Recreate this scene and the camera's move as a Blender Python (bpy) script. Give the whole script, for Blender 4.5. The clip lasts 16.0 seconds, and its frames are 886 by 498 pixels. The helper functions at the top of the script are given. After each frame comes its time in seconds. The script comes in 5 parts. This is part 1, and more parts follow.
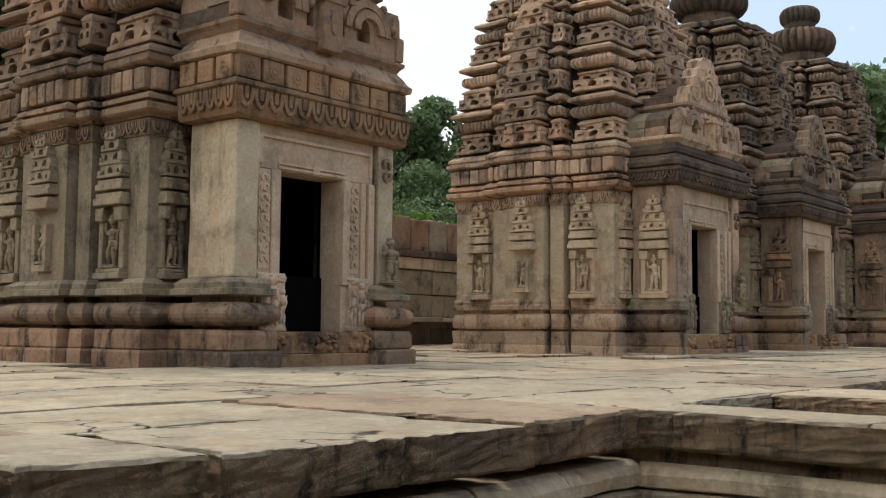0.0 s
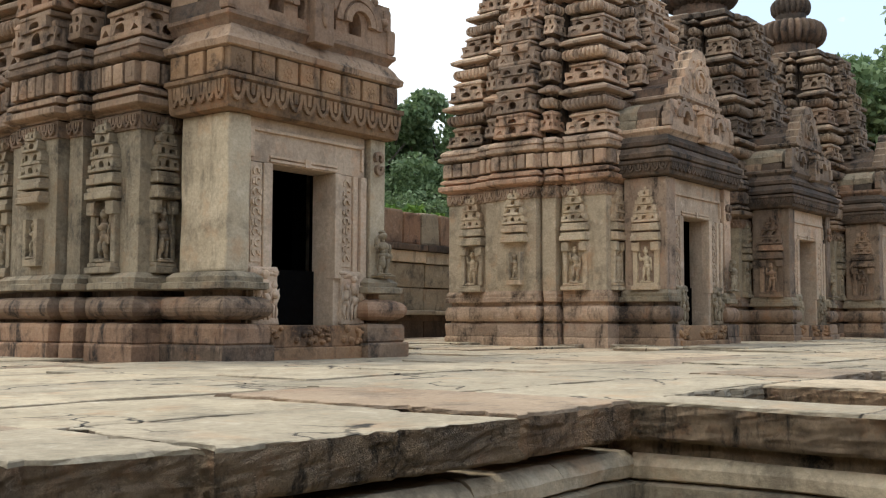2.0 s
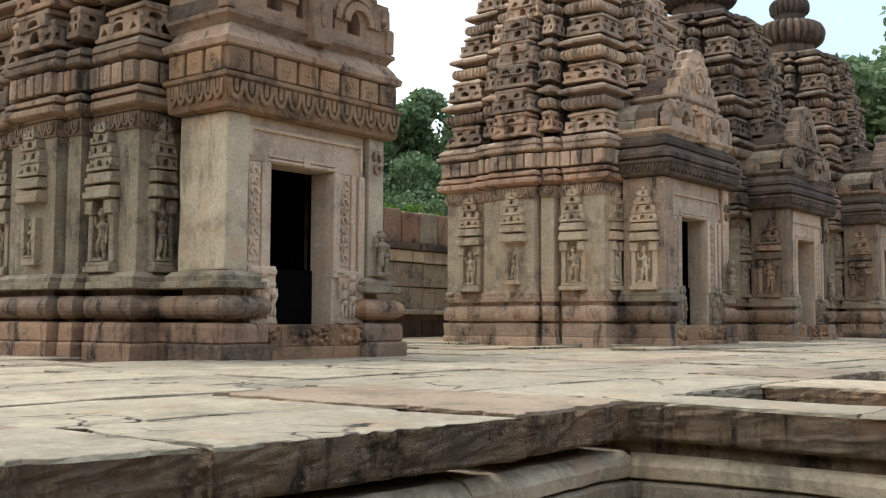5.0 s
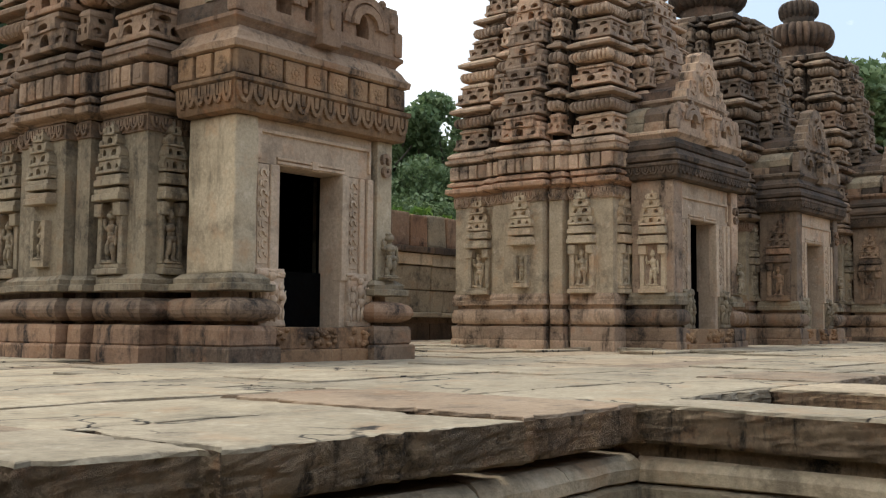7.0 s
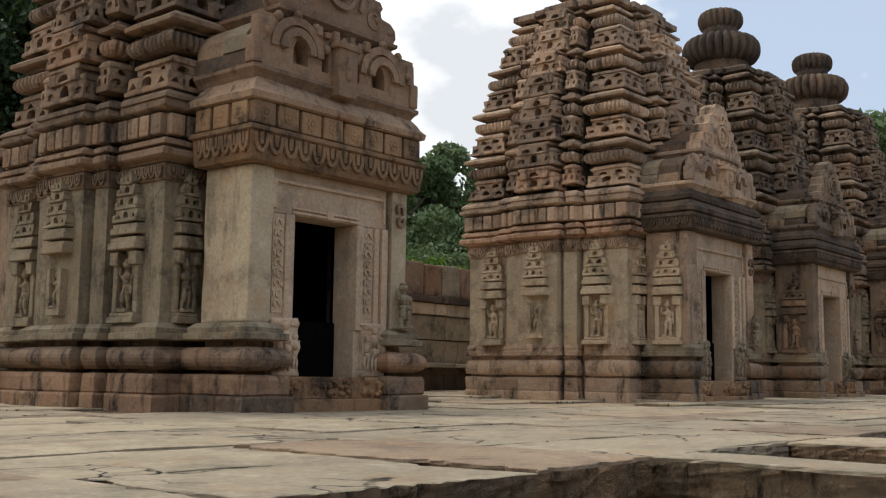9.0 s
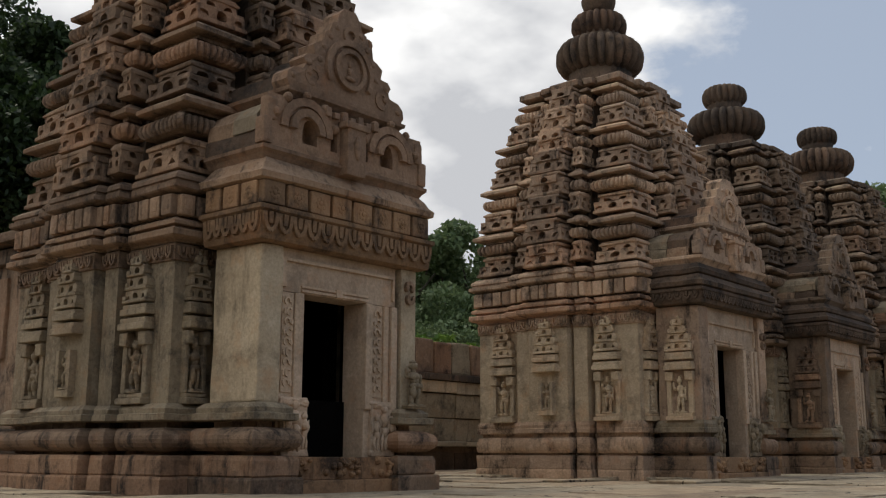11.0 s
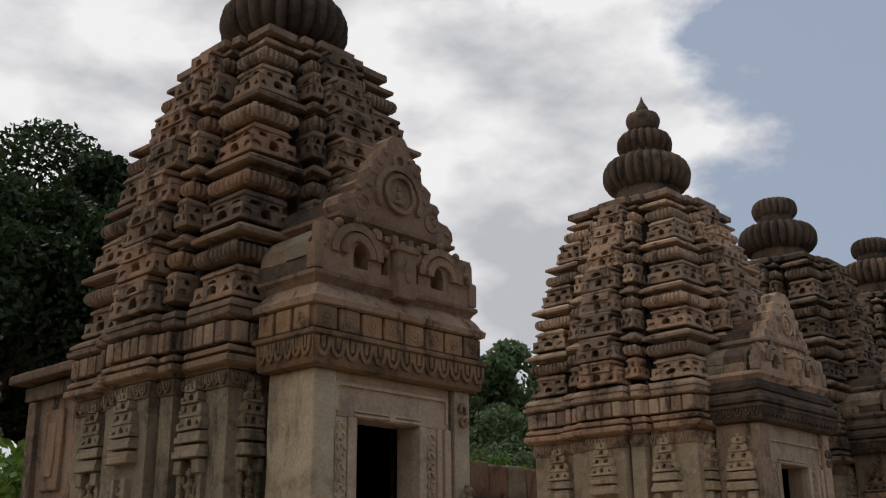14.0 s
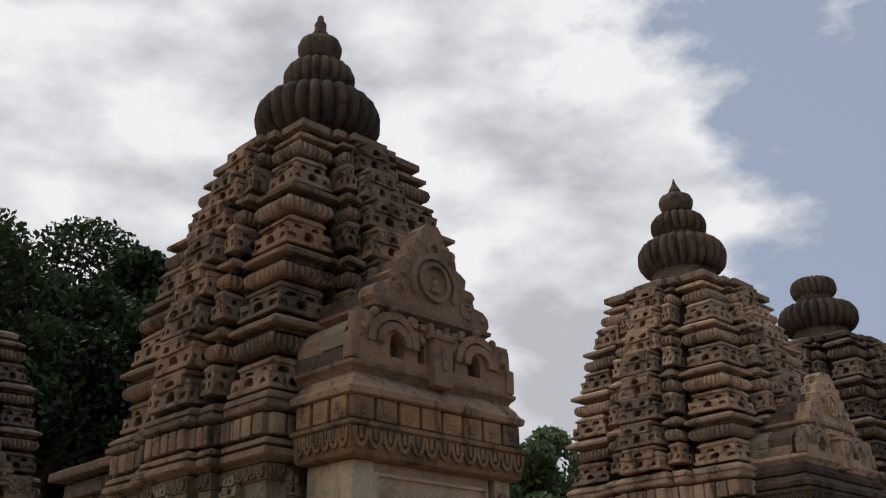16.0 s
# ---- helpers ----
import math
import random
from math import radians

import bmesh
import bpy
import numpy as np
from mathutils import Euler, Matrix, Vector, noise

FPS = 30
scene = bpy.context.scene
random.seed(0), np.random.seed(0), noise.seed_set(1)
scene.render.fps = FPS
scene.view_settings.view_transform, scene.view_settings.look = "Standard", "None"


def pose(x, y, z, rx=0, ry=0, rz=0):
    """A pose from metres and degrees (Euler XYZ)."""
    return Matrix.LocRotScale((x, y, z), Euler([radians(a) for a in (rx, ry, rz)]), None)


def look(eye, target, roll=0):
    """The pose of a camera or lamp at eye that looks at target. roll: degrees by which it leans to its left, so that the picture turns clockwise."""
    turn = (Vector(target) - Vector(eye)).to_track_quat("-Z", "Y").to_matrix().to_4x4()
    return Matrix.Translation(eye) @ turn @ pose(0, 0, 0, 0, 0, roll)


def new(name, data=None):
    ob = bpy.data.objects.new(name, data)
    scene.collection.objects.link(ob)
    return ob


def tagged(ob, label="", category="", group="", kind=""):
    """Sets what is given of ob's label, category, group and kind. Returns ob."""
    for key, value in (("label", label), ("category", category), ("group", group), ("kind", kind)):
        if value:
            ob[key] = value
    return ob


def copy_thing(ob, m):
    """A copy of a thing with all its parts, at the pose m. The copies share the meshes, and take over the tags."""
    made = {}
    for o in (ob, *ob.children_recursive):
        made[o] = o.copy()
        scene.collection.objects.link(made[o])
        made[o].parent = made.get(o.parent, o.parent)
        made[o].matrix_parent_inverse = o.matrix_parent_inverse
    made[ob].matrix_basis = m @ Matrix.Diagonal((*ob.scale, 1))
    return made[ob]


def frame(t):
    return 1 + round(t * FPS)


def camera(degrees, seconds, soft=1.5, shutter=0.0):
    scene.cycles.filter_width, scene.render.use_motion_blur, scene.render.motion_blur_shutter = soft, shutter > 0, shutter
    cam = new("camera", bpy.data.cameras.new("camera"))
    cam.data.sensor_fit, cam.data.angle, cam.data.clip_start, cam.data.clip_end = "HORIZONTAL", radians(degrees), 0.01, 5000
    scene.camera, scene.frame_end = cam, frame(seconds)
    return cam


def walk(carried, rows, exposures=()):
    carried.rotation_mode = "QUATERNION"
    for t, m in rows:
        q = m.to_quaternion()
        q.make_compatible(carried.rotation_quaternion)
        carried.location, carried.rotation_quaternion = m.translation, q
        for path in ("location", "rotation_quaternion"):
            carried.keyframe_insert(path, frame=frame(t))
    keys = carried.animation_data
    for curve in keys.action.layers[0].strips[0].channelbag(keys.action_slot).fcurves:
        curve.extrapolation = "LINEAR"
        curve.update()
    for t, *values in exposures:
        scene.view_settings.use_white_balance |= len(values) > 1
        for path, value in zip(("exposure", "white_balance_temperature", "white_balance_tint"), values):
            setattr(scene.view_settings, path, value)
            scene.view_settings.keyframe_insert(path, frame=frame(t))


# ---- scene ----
EYE = (0.0, 0.0, 0.30)
cam = camera(45.4, 16.0, soft=1.2)
# seconds, yaw, pitch, roll
TURNS = [
    (0.0, -51.12, 4.33, 0.48),
    (0.5, -51.24, 3.97, 0.40),
    (1.0, -51.34, 3.78, 0.33),
    (1.5, -51.41, 3.81, 0.27),
    (2.0, -51.54, 3.94, 0.18),
    (2.5, -51.40, 3.93, 0.09),
    (3.0, -51.72, 3.97, 0.25),
    (3.5, -51.60, 3.95, 0.23),
    (4.0, -51.75, 4.00, 0.28),
    (6.5, -51.28, 3.82, 0.37),
    (7.0, -51.18, 4.07, 0.40),
    (7.5, -51.09, 4.51, 0.52),
    (8.0, -50.90, 5.17, 0.55),
    (8.5, -50.62, 5.93, 0.61),
    (9.0, -50.38, 6.77, 0.73),
    (11.5, -49.64, 12.03, -0.02),
    (12.0, -49.18, 13.09, -0.24),
    (12.5, -48.44, 14.22, -0.40),
    (13.0, -47.88, 15.26, -0.33),
    (13.5, -47.44, 16.34, -0.42),
    (14.0, -47.03, 17.47, -0.49),
    (14.5, -46.40, 18.83, -0.68),
    (15.0, -45.79, 20.05, -0.89),
    (15.5, -45.40, 21.27, -1.20),
    (16.0, -45.09, 22.21, -1.20),
]
walk(cam, [(t, look(EYE, (EYE[0] - math.sin(radians(yw)) * math.cos(radians(pt)), EYE[1] + math.cos(radians(yw)) * math.cos(radians(pt)),
     EYE[2] + math.sin(radians(pt))), rl)) for t, yw, pt, rl in TURNS],
     exposures=[(0.0, 0.22, 6550, 5), (1.0, 0.40, 6500, 5), (2.0, 0.52, 6350, 4), (4.2, 0.62, 6050, 3), (7.0, 0.30, 6450, 5), (9.2, -0.14, 6650, 7), (11.5, -0.68, 6750, 9), (14.0, -0.82, 6700, 10), (16.0, -0.82, 6600, 10)])

# ---- world and sun ----
SUN_EL, SUN_AZ = 62.0, 85.0
world = bpy.data.worlds.new("sky")
scene.world = world
world.use_nodes = True
wn, wl = world.node_tree.nodes, world.node_tree.links
wn.clear()
w_out = wn.new("ShaderNodeOutputWorld")
w_bg = wn.new("ShaderNodeBackground")
w_sky = wn.new("ShaderNodeTexSky")
w_sky.sky_type, w_sky.sun_disc = "NISHITA", False
w_sky.sun_elevation, w_sky.sun_rotation = radians(SUN_EL), radians(90 - SUN_AZ)
w_co = wn.new("ShaderNodeTexCoord")
w_map = wn.new("ShaderNodeMapping")
w_map.inputs["Scale"].default_value = (1.0, 1.0, 1.9)
w_map.inputs["Location"].default_value = (0.35, 0.1, 0.0)
w_noise = wn.new("ShaderNodeTexNoise")
w_noise.inputs["Scale"].default_value = 3.0
w_noise.inputs["Detail"].default_value = 9.0
w_noise.inputs["Roughness"].default_value = 0.57
w_ramp = wn.new("ShaderNodeValToRGB")
w_ramp.color_ramp.elements[0].position, w_ramp.color_ramp.elements[1].position = 0.455, 0.55
w_shade = wn.new("ShaderNodeTexNoise")
w_shade.inputs["Scale"].default_value = 6.5
w_shade.inputs["Detail"].default_value = 8.0
w_col = wn.new("ShaderNodeValToRGB")
w_col.color_ramp.elements[0].position, w_col.color_ramp.elements[0].color = 0.37, (8.6, 8.9, 9.7, 1)
w_col.color_ramp.elements[1].position, w_col.color_ramp.elements[1].color = 0.58, (15.2, 15.4, 15.9, 1)
w_mix = wn.new("ShaderNodeMix")
w_mix.data_type = "RGBA"
wl.new(w_co.outputs["Generated"], w_map.inputs["Vector"])
wl.new(w_map.outputs["Vector"], w_noise.inputs["Vector"])
wl.new(w_map.outputs["Vector"], w_shade.inputs["Vector"])
w_bank = wn.new("ShaderNodeVectorMath")      # a bank of cloud towards the north-west, clearer sky to the east
w_bank.operation = "DOT_PRODUCT"
w_bank.inputs[1].default_value = (-0.31, 0.49, 0.0)
w_sum = wn.new("ShaderNodeMath")
wl.new(w_co.outputs["Generated"], w_bank.inputs[0])
wl.new(w_bank.outputs["Value"], w_sum.inputs[0])
wl.new(w_noise.outputs["Fac"], w_sum.inputs[1])
w_add = wn.new("ShaderNodeMath")
w_add.inputs[1].default_value = 0.015
wl.new(w_sum.outputs["Value"], w_add.inputs[0])
wl.new(w_add.outputs["Value"], w_ramp.inputs["Fac"])
w_haze = wn.new("ShaderNodeMix")
w_haze.data_type = "RGBA"
w_haze.inputs["Factor"].default_value = 0.60
w_haze.inputs["B"].default_value = (8.0, 9.3, 11.7, 1)
wl.new(w_shade.outputs["Fac"], w_col.inputs["Fac"])
wl.new(w_ramp.outputs["Color"], w_mix.inputs["Factor"])
wl.new(w_sky.outputs["Color"], w_haze.inputs["A"])
wl.new(w_haze.outputs["Result"], w_mix.inputs["A"])
wl.new(w_col.outputs["Color"], w_mix.inputs["B"])
wl.new(w_mix.outputs["Result"], w_bg.inputs["Color"])
wl.new(w_bg.outputs["Background"], w_out.inputs["Surface"])
w_bg.inputs["Strength"].default_value = 0.10

sun = new("sun", bpy.data.lights.new("sun", "SUN"))
sun.data.energy, sun.data.angle, sun.data.color = 1.5, radians(14), (1.0, 0.95, 0.87)
sun.matrix_basis = look((0, 0, 0), (-math.cos(radians(SUN_AZ)) * math.cos(radians(SUN_EL)), -math.sin(radians(SUN_AZ)) * math.cos(radians(SUN_EL)), -math.sin(radians(SUN_EL))))


# ---- materials ----
def stone(name, base, alt, dark, dirt=0.5, rough=0.88, scale=1.0, bump=0.35, vary=0.25, spec=0.2, cracks=False):
    """Weathered sandstone: two tones, black weathering blotches, grain and pits."""
    m = bpy.data.materials.new(name)
    m.use_nodes = True
    n, l = m.node_tree.nodes, m.node_tree.links
    bsdf = n["Principled BSDF"]
    co = n.new("ShaderNodeTexCoord")
    geo = n.new("ShaderNodeNewGeometry")
    info = n.new("ShaderNodeObjectInfo")

    def tex(sc, det, rgh=0.6, vec=geo.outputs["Position"], stretch=None):
        if stretch:
            mp = n.new("ShaderNodeMapping")
            mp.inputs["Scale"].default_value = stretch
            l.new(vec, mp.inputs["Vector"])
            vec = mp.outputs["Vector"]
        t = n.new("ShaderNodeTexNoise")
        t.inputs["Scale"].default_value, t.inputs["Detail"].default_value, t.inputs["Roughness"].default_value = sc * scale, det, rgh
        l.new(vec, t.inputs["Vector"])
        return t.outputs["Fac"]

    def ramp(src, a, b, ca=(0, 0, 0, 1), cb=(1, 1, 1, 1)):
        r = n.new("ShaderNodeValToRGB")
        r.color_ramp.elements[0].position, r.color_ramp.elements[1].position = a, b
        r.color_ramp.elements[0].color, r.color_ramp.elements[1].color = ca, cb
        l.new(src, r.inputs["Fac"])
        return r.outputs["Color"]

    def mix(kind, fac, a, b):
        x = n.new("ShaderNodeMix")
        x.data_type, x.blend_type = "RGBA", kind
        for sock, val in (("Factor", fac), ("A", a), ("B", b)):
            if isinstance(val, (int, float)):
                x.inputs[sock].default_value = val
            elif isinstance(val, tuple):
                x.inputs[sock].default_value = val
            else:
                l.new(val, x.inputs[sock])
        return x.outputs["Result"]

    tone = mix("MIX", ramp(tex(1.6, 6), 0.36, 0.64), (*base, 1), (*alt, 1))
    shade = n.new("ShaderNodeValToRGB")
    els = shade.color_ramp.elements
    els[0].position, els[0].color = 0.0, (1 - vary * 1.3, 1 - vary * 1.25, 1 - vary * 1.15, 1)
    els[1].position, els[1].color = 1.0, (1 + vary * 0.45, 1 - vary * 0.10, 1 - vary * 0.35, 1)
    mid = els.new(0.45)
    mid.color = (1, 1, 1, 1)
    lite = els.new(0.78)
    lite.color = (1 + vary, 1 + vary * 0.95, 1 + vary * 0.85, 1)
    l.new(info.outputs["Random"], shade.inputs["Fac"])
    tone = mix("MULTIPLY", 1.0, tone, shade.outputs["Color"])
    grain = ramp(tex(30, 7, 0.75), 0.28, 0.72, (0.74, 0.72, 0.70, 1), (1.20, 1.19, 1.17, 1))
    tone = mix("MULTIPLY", 1.0, tone, grain)
    pale = n.new("ShaderNodeMath")
    pale.operation = "MULTIPLY"
    pale.inputs[1].default_value = 0.45
    l.new(ramp(tex(6, 8, 0.72), 0.56, 0.70), pale.inputs[0])
    tone = mix("MIX", pale.outputs["Value"], tone, tuple(min(1.0, 1.45 * c) for c in (base[0], base[1] * 1.04, base[2] * 1.12)) + (1,))
    rust = n.new("ShaderNodeMath")
    rust.operation = "MULTIPLY"
    rust.inputs[1].default_value = 0.55
    l.new(ramp(tex(3.4, 6, 0.66), 0.54, 0.70), rust.inputs[0])
    tone = mix("MIX", rust.outputs["Value"], tone, (base[0] * 0.95, base[1] * 0.70, base[2] * 0.55, 1))
    blot = mix("LIGHTEN", 1.0, ramp(tex(2.2, 9, 0.72), 0.51, 0.64), ramp(tex(4.5, 7, 0.66, stretch=(1, 1, 0.22)), 0.54, 0.66))
    blot = mix("MULTIPLY", 1.0, blot, ramp(tex(22, 7, 0.75), 0.26, 0.50))
    fade = n.new("ShaderNodeMath")
    fade.operation = "MULTIPLY"
    fade.inputs[1].default_value = dirt
    l.new(blot, fade.inputs[0])
    tone = mix("MIX", fade.outputs["Value"], tone, (*dark, 1))
    split = None
    if cracks:
        wob = n.new("ShaderNodeTexNoise")
        wob.inputs["Scale"].default_value, wob.inputs["Detail"].default_value = 1.7, 6
        l.new(geo.outputs["Position"], wob.inputs["Vector"])
        add = n.new("ShaderNodeVectorMath")
        add.operation = "MULTIPLY_ADD"
        add.inputs[1].default_value = (0.9, 0.9, 0.9)
        l.new(wob.outputs["Color"], add.inputs[0])
        l.new(geo.outputs["Position"], add.inputs[2])
        vor = n.new("ShaderNodeTexVoronoi")
        vor.feature = "DISTANCE_TO_EDGE"
        vor.inputs["Scale"].default_value = 0.75
        l.new(add.outputs["Vector"], vor.inputs["Vector"])
        gate = ramp(tex(1.1, 3), 0.44, 0.52)
        line = ramp(vor.outputs["Distance"], 0.004, 0.011, (1, 1, 1, 1), (0, 0, 0, 1))
        split = mix("MULTIPLY", 1.0, line, gate)
        tone = mix("MIX", split, tone, (0.035, 0.028, 0.022, 1))
    l.new(tone, bsdf.inputs["Base Color"])
    bsdf.inputs["Roughness"].default_value = rough
    bsdf.inputs["Specular IOR Level"].default_value = spec
    big = n.new("ShaderNodeBump")
    big.inputs["Strength"].default_value, big.inputs["Distance"].default_value = bump * 1.6, 0.04
    l.new(tex(7, 8, 0.65), big.inputs["Height"])
    fine = n.new("ShaderNodeBump")
    fine.inputs["Strength"].default_value, fine.inputs["Distance"].default_value = bump * 1.5, 0.009
    l.new(tex(60, 6, 0.7), fine.inputs["Height"])
    l.new(big.outputs["Normal"], fine.inputs["Normal"])
    l.new(fine.outputs["Normal"], bsdf.inputs["Normal"])
    return m


def leafy(name, a, b, bark=False):
    m = bpy.data.materials.new(name)
    m.use_nodes = True
    n, l = m.node_tree.nodes, m.node_tree.links
    bsdf = n["Principled BSDF"]
    geo = n.new("ShaderNodeNewGeometry")
    r = n.new("ShaderNodeValToRGB")
    r.color_ramp.elements[0].color, r.color_ramp.elements[1].color = (*a, 1), (*b, 1)
    if bark:
        t = n.new("ShaderNodeTexNoise")
        t.inputs["Scale"].default_value, t.inputs["Detail"].default_value = 14, 8
        l.new(t.outputs["Fac"], r.inputs["Fac"])
    else:
        l.new(geo.outputs["Random Per Island"], r.inputs["Fac"])
        tr = n.new("ShaderNodeBsdfTranslucent")
        mx = n.new("ShaderNodeMixShader")
        mx.inputs["Fac"].default_value = 0.3
        l.new(r.outputs["Color"], tr.inputs["Color"])
        l.new(bsdf.outputs["BSDF"], mx.inputs[1])
        l.new(tr.outputs["BSDF"], mx.inputs[2])
        l.new(mx.outputs["Shader"], n["Material Output"].inputs["Surface"])
    l.new(r.outputs["Color"], bsdf.inputs["Base Color"])
    bsdf.inputs["Roughness"].default_value = 0.6
    return m


BLACKENED = (0.026, 0.023, 0.021)
TAN = stone("tan_sandstone", (0.34, 0.232, 0.155), (0.225, 0.155, 0.105), BLACKENED, 0.90, vary=0.30)
BUFF = stone("buff_sandstone", (0.36, 0.292, 0.20), (0.265, 0.213, 0.146), BLACKENED, 0.70, vary=0.10)
ROSE = stone("rose_sandstone", (0.38, 0.250, 0.165), (0.28, 0.182, 0.12), BLACKENED, 0.55, vary=0.20)
OCHRE = stone("ochre_sandstone", (0.36, 0.225, 0.128), (0.24, 0.152, 0.09), BLACKENED, 0.85, vary=0.25)
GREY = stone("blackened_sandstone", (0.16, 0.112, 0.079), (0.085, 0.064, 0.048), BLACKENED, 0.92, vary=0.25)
PIER = stone("cream_pier_stone", (0.55, 0.45, 0.315), (0.45, 0.36, 0.247), BLACKENED, 0.46, bump=0.20, vary=0.06)
DOOR = stone("pinkish_door_stone", (0.60, 0.462, 0.335), (0.50, 0.375, 0.268), BLACKENED, 0.35, bump=0.22, vary=0.10)
CREAM = stone("cream_sandstone", (0.60, 0.485, 0.34), (0.48, 0.38, 0.262), BLACKENED, 0.48, vary=0.12)
WARM = stone("warm_sandstone", (0.54, 0.388, 0.274), (0.38, 0.268, 0.187), BLACKENED, 0.85, vary=0.28)
DUSK = stone("dark_weathered_sandstone", (0.30, 0.217, 0.152), (0.18, 0.132, 0.095), BLACKENED, 0.95, vary=0.30)
# Near black: the dark of the unlit rooms is put into this colour
SHADE_BLACK = stone("interior_shade", (0.006, 0.0055, 0.005), (0.004, 0.004, 0.004), (0.006, 0.006, 0.006), 0.5, spec=0.0)
SLAB = stone("paving_sandstone", (0.44, 0.362, 0.258), (0.34, 0.28, 0.197), (0.10, 0.08, 0.058), 0.50, 0.85, 0.9, 0.30, 0.16, cracks=True)
REDSLAB = stone("red_paving_sandstone", (0.36, 0.272, 0.19), (0.29, 0.213, 0.147), (0.10, 0.08, 0.06), 0.55, vary=0.08)
EDGE = stone("rough_edge_sandstone", (0.56, 0.385, 0.235), (0.28, 0.207, 0.142), (0.020, 0.018, 0.016), 0.92, 0.9, 2.3, 1.8, 0.25)
EARTH = stone("bare_earth", (0.22, 0.17, 0.11), (0.13, 0.12, 0.06), (0.06, 0.06, 0.03), 0.5, 0.95, 0.4, 0.5, 0.0)
LEAF = leafy("tree_leaves", (0.08, 0.13, 0.05), (0.21, 0.28, 0.125))
LEAF_DARK = leafy("dark_leaves", (0.012, 0.026, 0.008), (0.058, 0.095, 0.026))
LEAF_BRIGHT = leafy("bright_leaves", (0.08, 0.16, 0.025), (0.22, 0.34, 0.06))
BARK = leafy("bark", (0.05, 0.04, 0.03), (0.13, 0.10, 0.075), True)


# ---- mesh helpers ----
rng = random.Random(11)


def mesh_of(name, bm, material, smooth=False):
    bmesh.ops.remove_doubles(bm, verts=bm.verts, dist=0.0008)
    bmesh.ops.recalc_face_normals(bm, faces=bm.faces)
    me = bpy.data.meshes.new(name)
    bm.to_mesh(me)
    bm.free()
    me.materials.append(material)
    if smooth:
        me.shade_smooth()
    return me


OFFSET = [Matrix.Identity(4)]   # where the parts of the porch stand from the shrine's axis


def place(name, me, parent, m=None, label=""):
    ob = new(name, me)
    ob.parent = parent
    ob.matrix_basis = (OFFSET[0] if parent.parent is None else Matrix.Identity(4)) @ (m if m is not None else Matrix.Identity(4))
    return tagged(ob, label) if label else ob


def part(name, bm, material, parent, label="", m=None, smooth=False):
    return place(name, mesh_of(name, bm, material, smooth), parent, m, label)


def second(ob, material, test):
    """Give the faces that pass the test another material."""
    ob.data.materials.append(material)
    for p in ob.data.polygons:
        if test(p):
            p.material_index = 1
    return ob


def thing(name, label, category, group="", kind="", m=None):
    ob = new(name)
    if m is not None:
        ob.matrix_basis = m
    return tagged(ob, label, category, group, kind)


def box(bm, x0, x1, y0, y1, z0, z1, bevel=0.0, wob=0.0, taper=0.0):
    vs = []
    for z, tp in ((z0, 0.0), (z1, taper)):
        for x, y in ((x0 + tp, y0 + tp), (x1 - tp, y0 + tp), (x1 - tp, y1 - tp), (x0 + tp, y1 - tp)):
            vs.append(bm.verts.new((x + rng.uniform(-wob, wob), y + rng.uniform(-wob, wob), z + rng.uniform(-wob, wob))))
    fs = [bm.faces.new([vs[i] for i in q]) for q in ((3, 2, 1, 0), (4, 5, 6, 7), (0, 1, 5, 4), (1, 2, 6, 5), (2, 3, 7, 6), (3, 0, 4, 7))]
    if bevel:
        es = list({e for f in fs for e in f.edges})
        bmesh.ops.bevel(bm, geom=es, offset=bevel, segments=2, profile=0.6, affect="EDGES", clamp_overlap=True)
    return vs


def loft(bm, rings, cap=True, closed=True):
    """Skin a stack of rings with the same number of points."""
    made = [[bm.verts.new(p) for p in ring] for ring in rings]
    k = len(made[0])
    for a, b in zip(made, made[1:]):
        for i in range(k if closed else k - 1):
            j = (i + 1) % k
            bm.faces.new((a[i], a[j], b[j], b[i]))
    if cap:
        bm.faces.new(made[0][::-1])
        bm.faces.new(made[-1])
    return made


def lathe(bm, profile, n=24, ribs=0, depth=0.0, c=(0, 0)):
    rings = []
    for r, z in profile:
        ring = []
        for i in range(n):
            a = 2 * math.pi * i / n
            k = r
            if ribs:
                k = r * (1 - depth * (1 - abs(math.sin(a * ribs / 2)) ** 0.55))
            ring.append((c[0] + k * math.cos(a), c[1] + k * math.sin(a), z))
        rings.append(ring)
    loft(bm, rings)


ARCH = [(-1, -1), (0, -1), (1, -1), (1, 0), (0.72, 0.66), (0, 1), (-0.72, 0.66), (-1, 0)]
SLOT = [(-1, -1), (0, -1), (1, -1), (0.95, 0), (0.8, 1), (0, 1), (-0.8, 1), (-0.95, 0)]
DELTA = [(-1, -1), (0, -1), (1, -1), (0.6, 0), (0.2, 0.8), (0, 1), (-0.2, 0.8), (-0.6, 0)]


